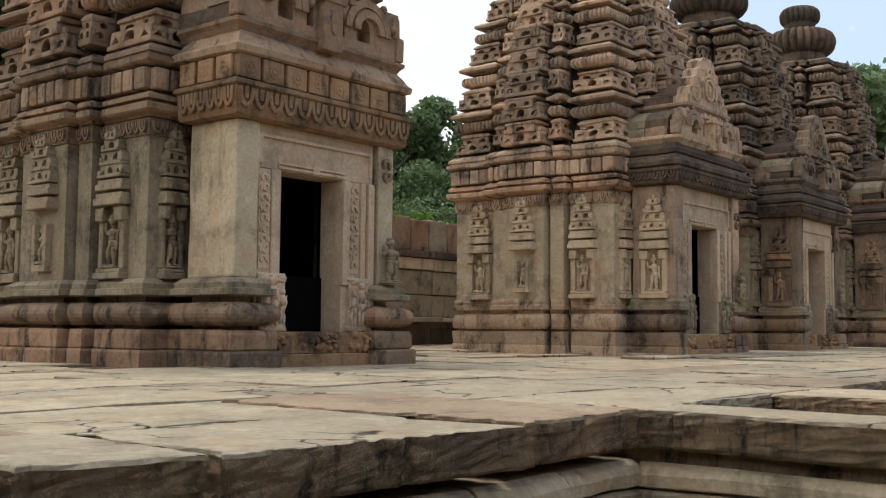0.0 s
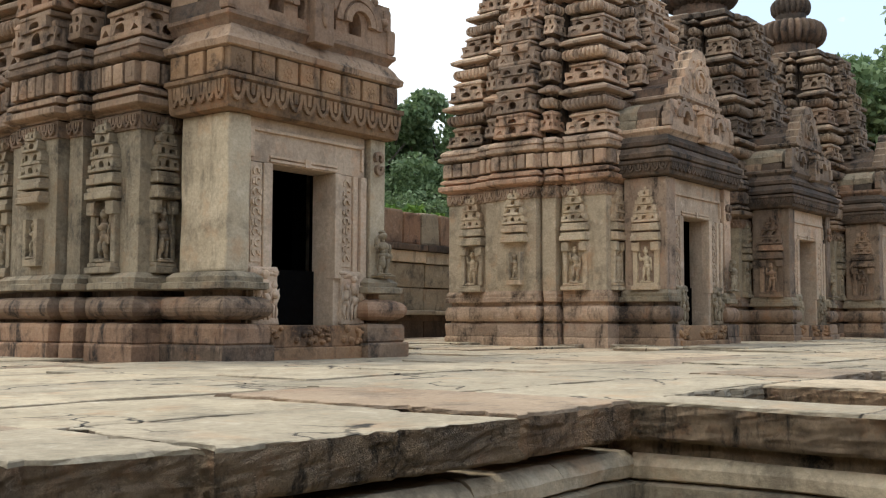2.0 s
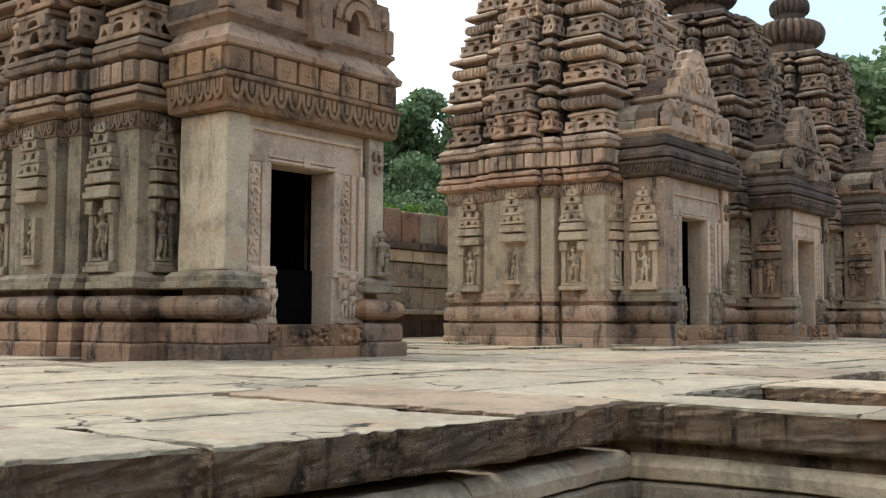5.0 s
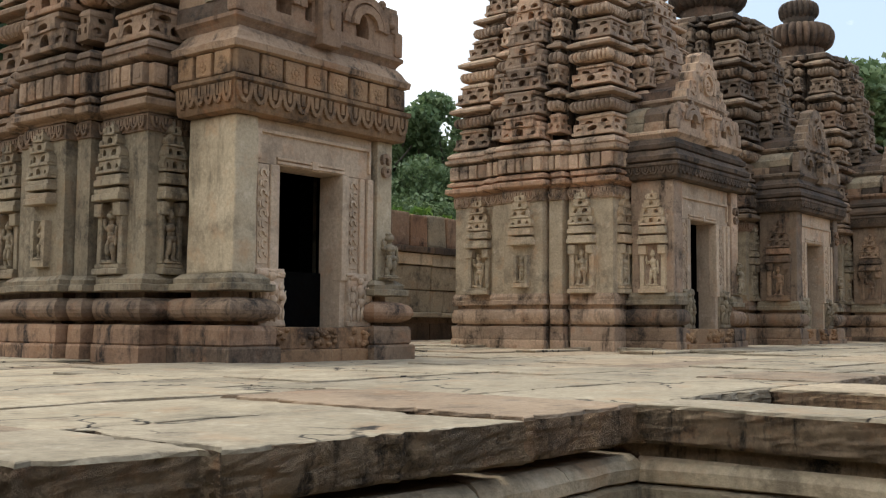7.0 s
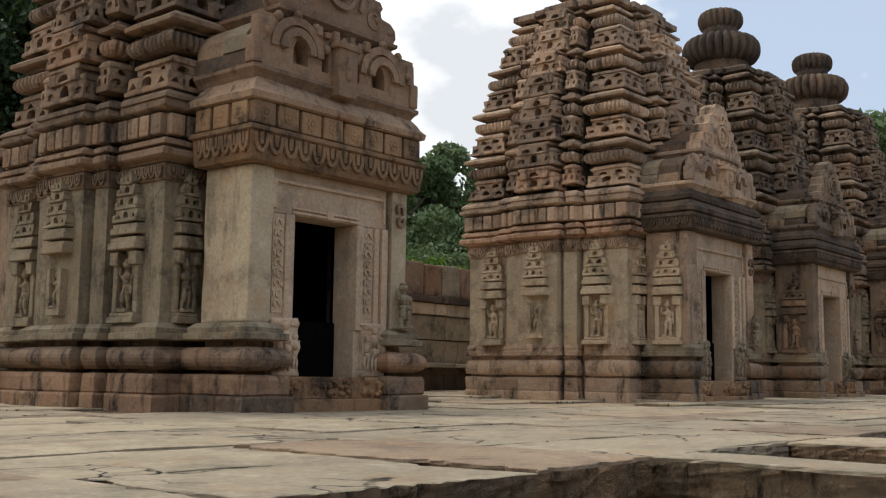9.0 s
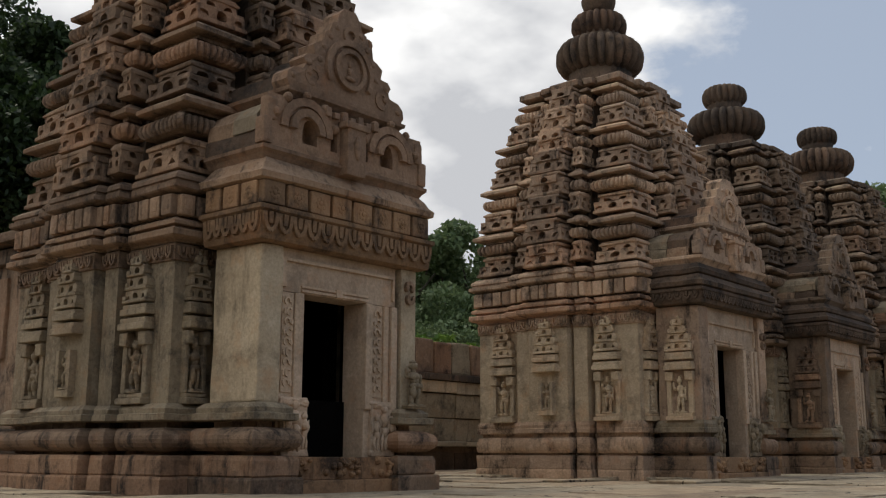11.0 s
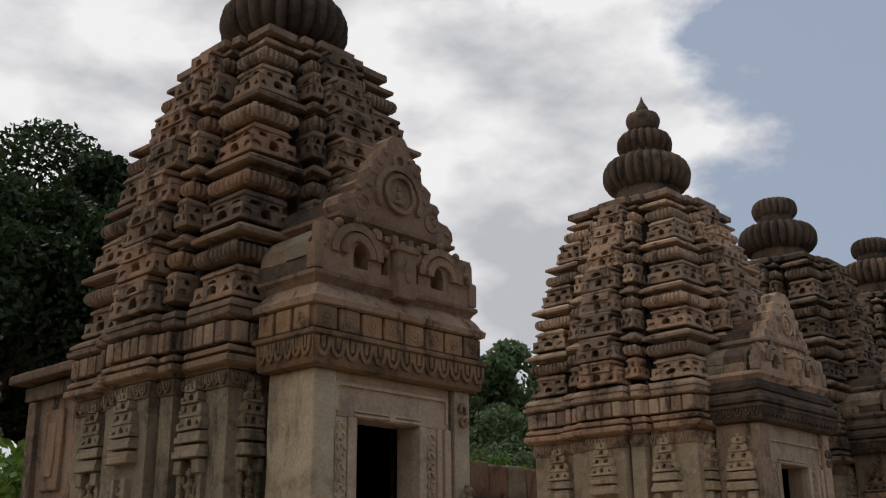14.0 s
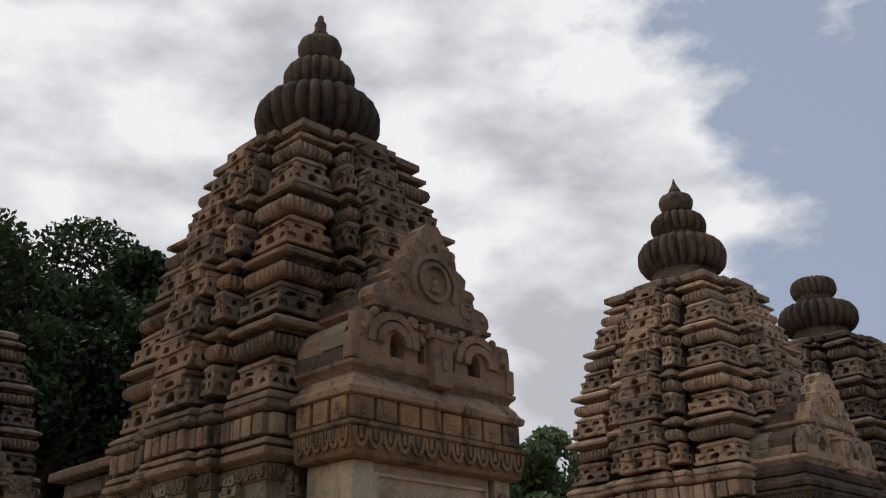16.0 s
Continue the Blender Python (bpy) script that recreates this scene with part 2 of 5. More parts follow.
def holed(bm, origin, right, up, w, h, cells, depth):
    """A face w x h whose cells (x0, x1, y0, y1, shape, sx, sy) in fractions hold recesses; cells must tile the face."""
    o, r, u = Vector(origin), Vector(right), Vector(up)
    inward = -(r.cross(u)).normalized() * depth
    for x0, x1, y0, y1, shape, sx, sy in cells:
        a, b, c, d = x0 * w, x1 * w, y0 * h, y1 * h
        mx, my = (a + b) / 2, (c + d) / 2
        rect = [(a, c), (mx, c), (b, c), (b, my), (b, d), (mx, d), (a, d), (a, my)]
        out = [bm.verts.new(o + r * x + u * y) for x, y in rect]
        if not shape:
            bm.faces.new(out)
            continue
        hx, hy = (b - a) / 2 * sx, (d - c) / 2 * sy
        order = [shape[0], shape[1], shape[2], shape[3], shape[4], shape[5], shape[6], shape[7]]
        inn = [bm.verts.new(o + r * (mx + px * hx) + u * (my + pz * hy)) for px, pz in order]
        back = [bm.verts.new(v.co + inward) for v in inn]
        for i in range(8):
            j = (i + 1) % 8
            bm.faces.new((out[i], out[j], inn[j], inn[i]))
            bm.faces.new((inn[i], inn[j], back[j], back[i]))
        bm.faces.new(back)


def holed_box(bm, hx, hy, z0, z1, cells, depth=0.05, sides="nesw"):
    h = z1 - z0
    for s, (ox, oy, rx, ry, w) in {"s": (-hx, -hy, 1, 0, 2 * hx), "e": (hx, -hy, 0, 1, 2 * hy), "n": (hx, hy, -1, 0, 2 * hx), "w": (-hx, hy, 0, -1, 2 * hy)}.items():
        if s in sides:
            holed(bm, (ox, oy, z0), (rx, ry, 0), (0, 0, 1), w, h, cells, depth)
        else:
            holed(bm, (ox, oy, z0), (rx, ry, 0), (0, 0, 1), w, h, [(0, 1, 0, 1, None, 0, 0)], depth)
    for z, flip in ((z0, True), (z1, False)):
        q = [bm.verts.new(p) for p in ((-hx, -hy, z), (hx, -hy, z), (hx, hy, z), (-hx, hy, z))]
        bm.faces.new(q[::-1] if flip else q)


def worn(bm, amount=0.012, size=0.35, seed=0.0):
    """Push every vertex a little by smooth noise, as weather has rounded and shifted the stone."""
    for v in bm.verts:
        p = v.co / size + Vector((seed, seed * 1.7, seed * 0.3))
        v.co += Vector((noise.noise(p), noise.noise(p + Vector((9, 3, 1))), noise.noise(p + Vector((2, 7, 5))) * 0.6)) * amount



# ---- temples ----
STACK = [TAN]                # stone of the shrine being built
W = 1.40                     # half width of a shrine's wall at its corner piers
K1, K2, STEP = 0.62, 0.34, 0.09   # where the wall steps out twice towards its middle
RATHA = [(-1, K1, 0), (K1, K2, 1), (K2, -K2, 2)]


def plan(o, w=W, k1=K1, k2=K2, st=STEP):
    """The stepped outline of a shrine, grown outwards by o."""
    pts = []
    g, d = 0.058, 0.17          # dark slots between the projections
    half = [(-(w + o), -(w + o)), (-(k1 + o + g), -(w + o)), (-(k1 + o + g), -(w - d)), (-(k1 + o), -(w - d)), (-(k1 + o), -(w + st + o)),
            (-(k2 + o + g), -(w + st + o)), (-(k2 + o + g), -(w + st - d)), (-(k2 + o), -(w + st - d)), (-(k2 + o), -(w + 2 * st + o))]
    side = half + [(-x, y) for x, y in half[:0:-1]]
    for q in range(4):
        c, s = (1, 0, -1, 0)[q], (0, 1, 0, -1)[q]
        pts += [(c * x - s * y, s * x + c * y) for x, y in side]
    return pts


def moulding(bm, profile, outline):
    loft(bm, [[(x, y, z) for x, y in outline(o)] for o, z in profile])


def rounded(o, z0, z1, bulge, n=6):
    return [(o + bulge * math.sin(math.pi * i / n) ** 0.6, z0 + (z1 - z0) * i / n) for i in range(n + 1)]


BASE = [("plinth", [(0.17, -0.15), (0.175, 0.07), (0.165, 0.092)], "TAN"),
        ("base_block", [(0.125, 0.092), (0.14, 0.11), (0.14, 0.235), (0.125, 0.275), (-0.05, 0.285), (-0.05, 0.318)], "TAN"),
        ("torus", rounded(0.075, 0.315, 0.52, 0.09) + [(-0.04, 0.525), (-0.04, 0.58)], "TAN"),
        ("ledge", [(0.10, 0.58), (0.125, 0.59), (0.125, 0.645), (0.085, 0.652), (0.09, 0.695), (0.03, 0.742)], "BUFF")]
STONES = {"TAN": TAN, "BUFF": BUFF, "ROSE": ROSE, "OCHRE": OCHRE, "GREY": GREY}


def rect_plan(x0, x1, y0, y1):
    return lambda o: [(x0 - o, y0 - o), (x1 + o, y0 - o), (x1 + o, y1 + o), (x0 - o, y1 + o)]


# ---- small carved pieces, made once and shared ----
def absorb(bm, sub):
    tmp = bpy.data.meshes.new("t")
    sub.to_mesh(tmp)
    sub.free()
    bm.from_mesh(tmp)
    bpy.data.meshes.remove(tmp)


def frustum(bm, x0, y0, z0, x1, y1, z1):
    """A block that narrows upwards, with a short upright lip below."""
    h = z1 - z0
    loft(bm, [[(-x, -y, z), (x, -y, z), (x, y, z), (-x, y, z)] for x, y, z in ((x0 * 0.96, y0 * 0.96, z0), (x0, y0, z0 + h * 0.12), (x0, y0, z0 + h * 0.45), (x0 * 0.97, y0 * 0.97, z0 + h * 0.52), (x1, y1, z1))])


def pierced(r, cols):
    """Recesses of one tier: a tall horseshoe in the middle, low ones beside it, all a little uneven."""
    if cols == 1:
        return [(0, 0.22, 0, 1, None, 0, 0), (0.22, 0.78, 0, 1, ARCH, r.uniform(0.50, 0.66), r.uniform(0.58, 0.78)), (0.78, 1, 0, 1, None, 0, 0)]
    if cols == 2:
        c = r.uniform(0.46, 0.54)
        return [(0, c, 0, 1, ARCH, r.uniform(0.42, 0.56), r.uniform(0.55, 0.72)), (c, 1, 0, 1, ARCH, r.uniform(0.42, 0.56), r.uniform(0.55, 0.72))]
    a, b = r.uniform(0.25, 0.31), r.uniform(0.69, 0.75)
    low = r.choice((SLOT, DELTA, ARCH))
    return [(0, a, 0, 0.72, low, r.uniform(0.5, 0.7), 0.62), (0, a, 0.72, 1, None, 0, 0),
            (a, b, 0, 1, ARCH, r.uniform(0.42, 0.55), r.uniform(0.66, 0.82)),
            (b, 1, 0, 0.72, low, r.uniform(0.5, 0.7), 0.62), (b, 1, 0.72, 1, None, 0, 0)]


def figure_mesh(seed, mat):
    """A worn relief figure as a plain lumpy shape."""
    bm = bmesh.new()
    r = random.Random(seed)
    sg = r.choice((-1, 1))
    box(bm, -0.085, 0.085, -0.05, 0.04, 0.0, 0.018, 0.005)
    for x, y, z, rx, ry, rz in ((0.008 * sg, 0, 0.435, 0.036, 0.036, 0.040), (0.008 * sg, 0.004, 0.475, 0.028, 0.028, 0.024), (0.004 * sg, 0, 0.385, 0.020, 0.02, 0.03),
                                (0, 0, 0.325, 0.058, 0.036, 0.052), (-0.006 * sg, 0, 0.275, 0.040, 0.030, 0.045), (-0.014 * sg, 0, 0.225, 0.058, 0.038, 0.042),
                                (-0.036 * sg, -0.004, 0.145, 0.027, 0.028, 0.080), (-0.034 * sg, 0, 0.06, 0.021, 0.022, 0.062), (0.024 * sg, -0.012, 0.15, 0.026, 0.028, 0.078), (0.040 * sg, -0.006, 0.065, 0.020, 0.021, 0.062),
                                (-0.034 * sg, -0.02, 0.024, 0.024, 0.034, 0.014), (0.048 * sg, -0.02, 0.024, 0.024, 0.034, 0.014),
                                (-0.074 * sg, 0, 0.30, 0.016, 0.018, 0.058), (-0.078 * sg, -0.008, 0.215, 0.014, 0.015, 0.056), (0.078 * sg, 0, 0.325, 0.028, 0.018, 0.030), (0.092 * sg, -0.01, 0.375, 0.015, 0.016, 0.048)):
        bmesh.ops.create_uvsphere(bm, u_segments=9, v_segments=7, radius=1, matrix=Matrix.Translation((x, y, z)) @ Matrix.Diagonal((rx, ry, rz, 1)))
    worn(bm, 0.008, 0.05, seed)
    return mesh_of("figure", bm, mat, True)


def crest_mesh(n=3, w=0.30, h=0.40, d=0.06, seed=1, mat=None):
    """The stepped pediment over a niche: tiers of pierced horseshoe windows."""
    bm = bmesh.new()
    r = random.Random(seed)
    z = 0.0
    for k, hf, n in ((1.0, 0.27, 3), (0.88, 0.27, 2), (0.66, 0.25, 1), (0.40, 0.21, 1)):
        hh = h * hf
        x = w / 2 * k
        box(bm, -x, x, -d / 2 - 0.014, d / 2, z, z + hh * 0.20, 0.006)
        sub = bmesh.new()
        holed_box(sub, x * 0.90, d / 2, z + hh * 0.20, z + hh * 0.92, pierced(r, n), 0.05, sides="s")
        absorb(bm, sub)
        for sg in (-1, 1):
            box(bm, sg * x * 0.90 - 0.022, sg * x * 0.90 + 0.022, -d / 2 - 0.010, d / 2, z + hh * 0.2, z + hh * r.uniform(0.5, 0.75), 0.008)
        z += hh * 0.94
    bmesh.ops.create_uvsphere(bm, u_segments=8, v_segments=6, radius=1, matrix=Matrix.Translation((0, 0, z + 0.012)) @ Matrix.Diagonal((0.03, 0.025, 0.035, 1)))
    worn(bm, 0.012, 0.08, seed)
    return mesh_of("pediment", bm, mat)


CARVED = {}
for stone_ in (BUFF, CREAM, TAN):
    CARVED[stone_.name] = ([figure_mesh(s, stone_) for s in (3, 8, 15)], crest_mesh(mat=stone_), crest_mesh(w=0.40, h=0.42, seed=4, mat=stone_))


def slab_mesh(w, d, h, mat):
    bm = bmesh.new()
    box(bm, -w / 2, w / 2, -d, 0.02, 0, h * 0.6, 0.01)
    box(bm, -w / 2 + 0.012, w / 2 - 0.012, -d + 0.015, 0.02, h * 0.58, h, 0.008)
    worn(bm, 0.006, 0.12, w)
    return mesh_of("slab", bm, mat)


def niche(parent, m, wide=0.30, tall=1.30, seed=0, deep=False, stone_=BUFF):
    """A pilaster niche: ledge, jambs, figure, capitals, slabs and the stepped crest. Its back lies in the plane y = 0."""
    ob = place("niche", None, parent, m)
    h = tall / 1.30
    figures, crest, crest_wide = CARVED[stone_.name]
    r = random.Random(seed)

    def solid(name, x0, x1, dd, z0, z1, bev=0.01, mat=stone_):
        bm = bmesh.new()
        box(bm, x0, x1, -dd, 0.02, z0 * h, z1 * h, bev, 0.003)
        part(name, bm, mat, ob)
    a = wide / 2
    if deep:
        solid("jamb", -a * 0.62, -a * 0.36, 0.05, 0.14, 0.50, 0.004)
        solid("jamb", a * 0.36, a * 0.62, 0.05, 0.14, 0.50, 0.004)
        solid("sill", -a * 0.62, a * 0.62, 0.05, 0.08, 0.14, 0.004)
        place("figure", figures[seed % 3], ob, pose(0, -0.012, 0.15 * h) @ Matrix.Diagonal((0.8, 0.7, 0.74, 1)))
    else:
        solid("ledge", -a, a, 0.075, 0.0, 0.055)
        solid("ledge", -a * 0.9, a * 0.9, 0.06, 0.055, 0.09)
        solid("jamb", -a * 0.95, -a * 0.62, 0.04, 0.09, 0.52)
        solid("jamb", a * 0.62, a * 0.95, 0.04, 0.09, 0.52)
        solid("capital", -a * 1.0, -a * 0.42, 0.065, 0.50, 0.615, 0.012)
        solid("capital", a * 0.42, a * 1.0, 0.065, 0.50, 0.615, 0.012)
        place("figure", figures[seed % 3], ob, pose(0, -0.02, 0.095 * h) @ Matrix.Diagonal((1, 0.9, 0.93 * h, 1)))
    place("slab", slab_mesh(wide * 1.04, 0.085, 0.105 * h, stone_), ob, pose(0, 0, 0.635 * h))
    place("slab", slab_mesh(wide * 1.0, 0.075, 0.095 * h, stone_), ob, pose(0, 0, 0.765 * h))
    place("pediment", crest if wide < 0.32 else crest_wide, ob, pose(0, -0.025, 0.875 * h) @ Matrix.Diagonal((wide / 0.30 if wide < 0.32 else 1, 1, 1.05 * h, 1)))
    return ob


def gavaksha_mesh(hx, hy, h, seed, cols=3):
    """A tower block: a proud ledge, a pierced tier, a smaller pierced tier and a sloping cap."""
    r = random.Random(seed)
    bm = bmesh.new()
    k = (hy * 0.55 if hy < 0.2 else hx * 0.45)
    box(bm, -hx * 1.03, hx * 1.03, -hy * 1.03, hy * 1.03, 0.0, h * 0.13, h * 0.03)
    for x, y, z0, z1, n in ((0.96, 0.97, 0.13, 0.50, cols), (0.76, 0.84, 0.50, 0.76, cols - 1)):
        sub = bmesh.new()
        holed_box(sub, hx * x, hy * y, h * z0, h * z1, pierced(r, n), k)
        absorb(bm, sub)
    sub = bmesh.new()
    frustum(sub, hx * 0.84, hy * 0.90, h * 0.76, hx * 0.66, hy * 0.78, h * 0.97)
    absorb(bm, sub)
    worn(bm, 0.024, 0.13, seed)
    return mesh_of("window_block", bm, STACK[0])


def cushion_mesh(hx, hy, h, seed, rib=0.075):
    """A ribbed cushion stone, square on plan."""
    bm = bmesh.new()
    per = []
    nx, ny = max(3, round(2 * hx / rib)), max(3, round(2 * hy / rib))
    for x0, y0, dx, dy, k in ((-hx, -hy, 2 * hx, 0, nx), (hx, -hy, 0, 2 * hy, ny), (hx, hy, -2 * hx, 0, nx), (-hx, hy, 0, -2 * hy, ny)):
        for i in range(k * 4):
            t = i / (k * 4)
            dent = (1 - abs(math.sin(math.pi * t * k)) ** 0.5)
            ox, oy = (dy != 0) * (1 if dy > 0 else -1), (dx != 0) * (-1 if dx > 0 else 1)
            per.append((x0 + dx * t, y0 + dy * t, dent, ox, oy))
    rings = []
    n = 6
    for j in range(n + 1):
        a = math.pi * j / n
        pull = (1 - math.sin(a) ** 0.7) * h * 0.60
        z = h * (0.5 - 0.5 * math.cos(a))
        ring = []
        for x, y, dent, ox, oy in per:
            ring.append((x - (x / hx) * pull - ox * dent * 0.05 * math.sin(a),
                         y - (y / hy) * pull - oy * dent * 0.05 * math.sin(a), z))
        rings.append(ring)
    loft(bm, rings)
    worn(bm, 0.010, 0.18, seed)
    return mesh_of("ribbed_cushion", bm, STACK[0])


def eave_mesh(hx, hy, h, seed):
    """A rolled cornice stone with a lip."""
    bm = bmesh.new()
    deep = min(0.12, hy * 0.5)
    prof = [(-deep, 0.0), (-deep, h * 0.20), (-0.012, h * 0.24), (0.008, h * 0.30), (0.010, h * 0.54), (-0.004, h * 0.60), (-0.045, h * 0.76), (-0.055, h * 0.80), (-deep, h)]
    loft(bm, [[(-hx - o, -hy - o, z), (hx + o, -hy - o, z), (hx + o, hy + o, z), (-hx - o, hy + o, z)] for o, z in prof])
    bmesh.ops.subdivide_edges(bm, edges=[e for e in bm.edges if e.calc_length() > 0.2], cuts=2)
    worn(bm, 0.013, 0.2, seed)
    return mesh_of("cornice_stone", bm, STACK[0])


def amalaka(bm, r, z0, z1, ribs=26):
    h = z1 - z0
    prof = [(r * 0.56, z0)]
    for i in range(11):
        a = math.pi * (0.04 + 0.92 * i / 10)
        prof.append((r * (0.56 + 0.44 * math.sin(a) ** 0.75), z0 + h * (0.5 - 0.5 * math.cos(a))))
    prof.append((r * 0.50, z1))
    lathe(bm, prof, ribs * 8, ribs, 0.23)


def garland(bm, x0, x1, y, z0, z1, n, along="x", sign=-1, deep=0.03):
    """Hanging loops with drops between them, in relief along a wall."""
    step = (x1 - x0) / n
    h = z1 - z0
    for i in range(n):
        c = x0 + step * (i + 0.5)
        pts = []
        for k in range(9):
            a = math.pi * k / 8
            pts.append((c - step * 0.40 * math.cos(a), z1 - h * 0.12 - h * 0.72 * math.sin(a) ** 0.8))
        for (ax, az), (bx, bz) in zip(pts, pts[1:]):
            q = []
            for px, pz, w in ((ax, az, 0.0), (bx, bz, 0.0)):
                q.append((px, pz))
            d = Vector((bx - ax, bz - az))
            nrm = Vector((-d.y, d.x)).normalized() * h * 0.085
            quad = [(ax + nrm.x, az + nrm.y), (bx + nrm.x, bz + nrm.y), (bx - nrm.x, bz - nrm.y), (ax - nrm.x, az - nrm.y)]
            rings = []
            for off in (0.0, deep):
                rings.append([((px, y + sign * off, pz) if along == "x" else (y + sign * off, px, pz)) for px, pz in quad])
            loft(bm, rings)
        w = step * 0.13
        zz0, zz1 = z0 + h * 0.42, z1 - h * 0.1
        if along == "x":
            box(bm, c - w, c + w, min(y, y + sign * deep), max(y, y + sign * deep), zz0, zz1, 0.004)
        else:
            box(bm, min(y, y + sign * deep), max(y, y + sign * deep), c - w, c + w, zz0, zz1, 0.004)


def width_at(table, z):
    return float(np.interp(z, [a for a, b in table], [b for a, b in table]))


def tower(parent, table, z0, z1, bays, seed, top_half, lean):
    """The curved tower: corner stacks, side stacks and a pierced spine on each face, round a plain core."""
    r = random.Random(seed)

    def tilt(z):
        return Matrix.Translation(Vector(lean) * (z - z0) / (z1 - z0))
    core = bmesh.new()
    rings = []
    for i in range(15):
        z = z0 - 0.1 + (z1 - z0 + 0.1) * i / 14
        w = width_at(table, z)
        s = w / W
        dx, dy, _ = tilt(z).translation
        rings.append([(x + dx, y + dy, z) for x, y in plan(-0.34, w, K1 * s + 0.24, K2 * s + 0.24, STEP * 0.6)])
    loft(core, rings)
    # weathered stone, coloured darker to deepen the shade in the gaps
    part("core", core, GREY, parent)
    hs = np.linspace(1.0, 1.0, bays)
    hs = hs / hs.sum() * (z1 - z0)
    z = z0
    turns = [pose(0, 0, 0, 0, 0, 90 * q) for q in range(4)]

    def jig(k=1.0):
        return pose(r.uniform(-0.022, 0.022) * k, r.uniform(-0.022, 0.022) * k, r.uniform(-0.006, 0.006), r.uniform(-0.8, 0.8), r.uniform(-0.8, 0.8), r.uniform(-1.6, 1.6) * k)
    for b in range(bays):
        hb = float(hs[b])
        for kind, f0, f1 in (("g", 0.0, 0.45), ("c", 0.49, 0.71), ("e", 0.75, 0.965)):
            za, zb = z + hb * f0, z + hb * f1
            w = width_at(table, (za + zb) / 2)
            s = w / W
            hk = (w - K1 * s) / 2 - 0.05
            cc = (w + K1 * s) / 2 + 0.035
            grow = {"g": -0.015, "c": 0.02, "e": 0.035}[kind]
            make = {"g": lambda x, y, h, sd: gavaksha_mesh(x, y, h, sd, 3), "c": cushion_mesh, "e": eave_mesh}[kind]
            me = make(hk + grow, hk + grow, zb - za, seed + b * 3.1)
            nm = {"g": "window_block", "c": "ribbed_cushion", "e": "cornice_stone"}[kind]
            for q in range(4):
                place(nm, me, parent, tilt(za) @ turns[q] @ pose(-cc, -cc, za) @ jig())
            # side stacks, their tiers half a step higher
            hp = (K1 - K2) * s / 2 - 0.028
            cp = (K1 + K2) * s / 2
            zp0, zp1 = za + (0.10 * hb if kind == "g" else 0.06 * hb), zb + 0.06 * hb
            zp1 = min(zp1, z1 - 0.002)
            mp = {"g": lambda x, y, h, sd: gavaksha_mesh(x, y, h, sd, 2), "c": cushion_mesh, "e": eave_mesh}[kind](hp + grow * 0.4, 0.16, zp1 - zp0, seed + b * 1.7 + 5)
            for q in range(4):
                for sg in (-1, 1):
                    place(nm, mp, parent, tilt(za) @ turns[q] @ pose(sg * cp, -(w + STEP * s - 0.15), zp0) @ jig(0.7))
        # the pierced spine
        rows = 2
        for k in range(rows):
            za, zb = z + hb * k / rows, z + hb * (k + 0.97) / rows
            w = width_at(table, (za + zb) / 2)
            s = w / W
            bm = bmesh.new()
            hx, h = K2 * s + 0.01, zb - za
            box(bm, -hx, hx, -0.20, 0.15, 0.0, h * 0.13, h * 0.03)
            for x, y, f0, f1, n in ((0.94, 0.17, 0.13, 0.52, 3), (0.66, 0.20, 0.52, 0.84, 1 + (b + k) % 2)):
                sub = bmesh.new()
                holed_box(sub, hx * x, y, h * f0, h * f1, pierced(r, n), 0.11)
                absorb(bm, sub)
            for sg in (-1, 1):
                box(bm, sg * hx * 0.80 - 0.045, sg * hx * 0.80 + 0.045, -0.155, 0.12, h * 0.54, h * 0.70, 0.012)
            box(bm, -hx * 0.78, hx * 0.78, -0.19, 0.12, h * 0.84, h * 0.97, h * 0.04)
            worn(bm, 0.022, 0.12, seed + b * rows + k)
            me = mesh_of("spine_block", bm, STACK[0])
            for q in range(4):
                place("spine_block", me, parent, tilt(za) @ turns[q] @ pose(0, -(w + 2 * STEP * s - 0.14), za) @ jig(0.6))
        z += hb
    bm = bmesh.new()
    t = top_half
    loft(bm, [[(x, y, zz) for x, y in plan(o, t, t * 0.5, t * 0.28, 0.06)] for o, zz in ((-0.06, z1), (0.0, z1 + 0.02), (0.0, z1 + 0.10), (-0.10, z1 + 0.15))])
    worn(bm, 0.012, 0.3, seed)
    part("top_slab", bm, STACK[0], parent, m=tilt(z1))


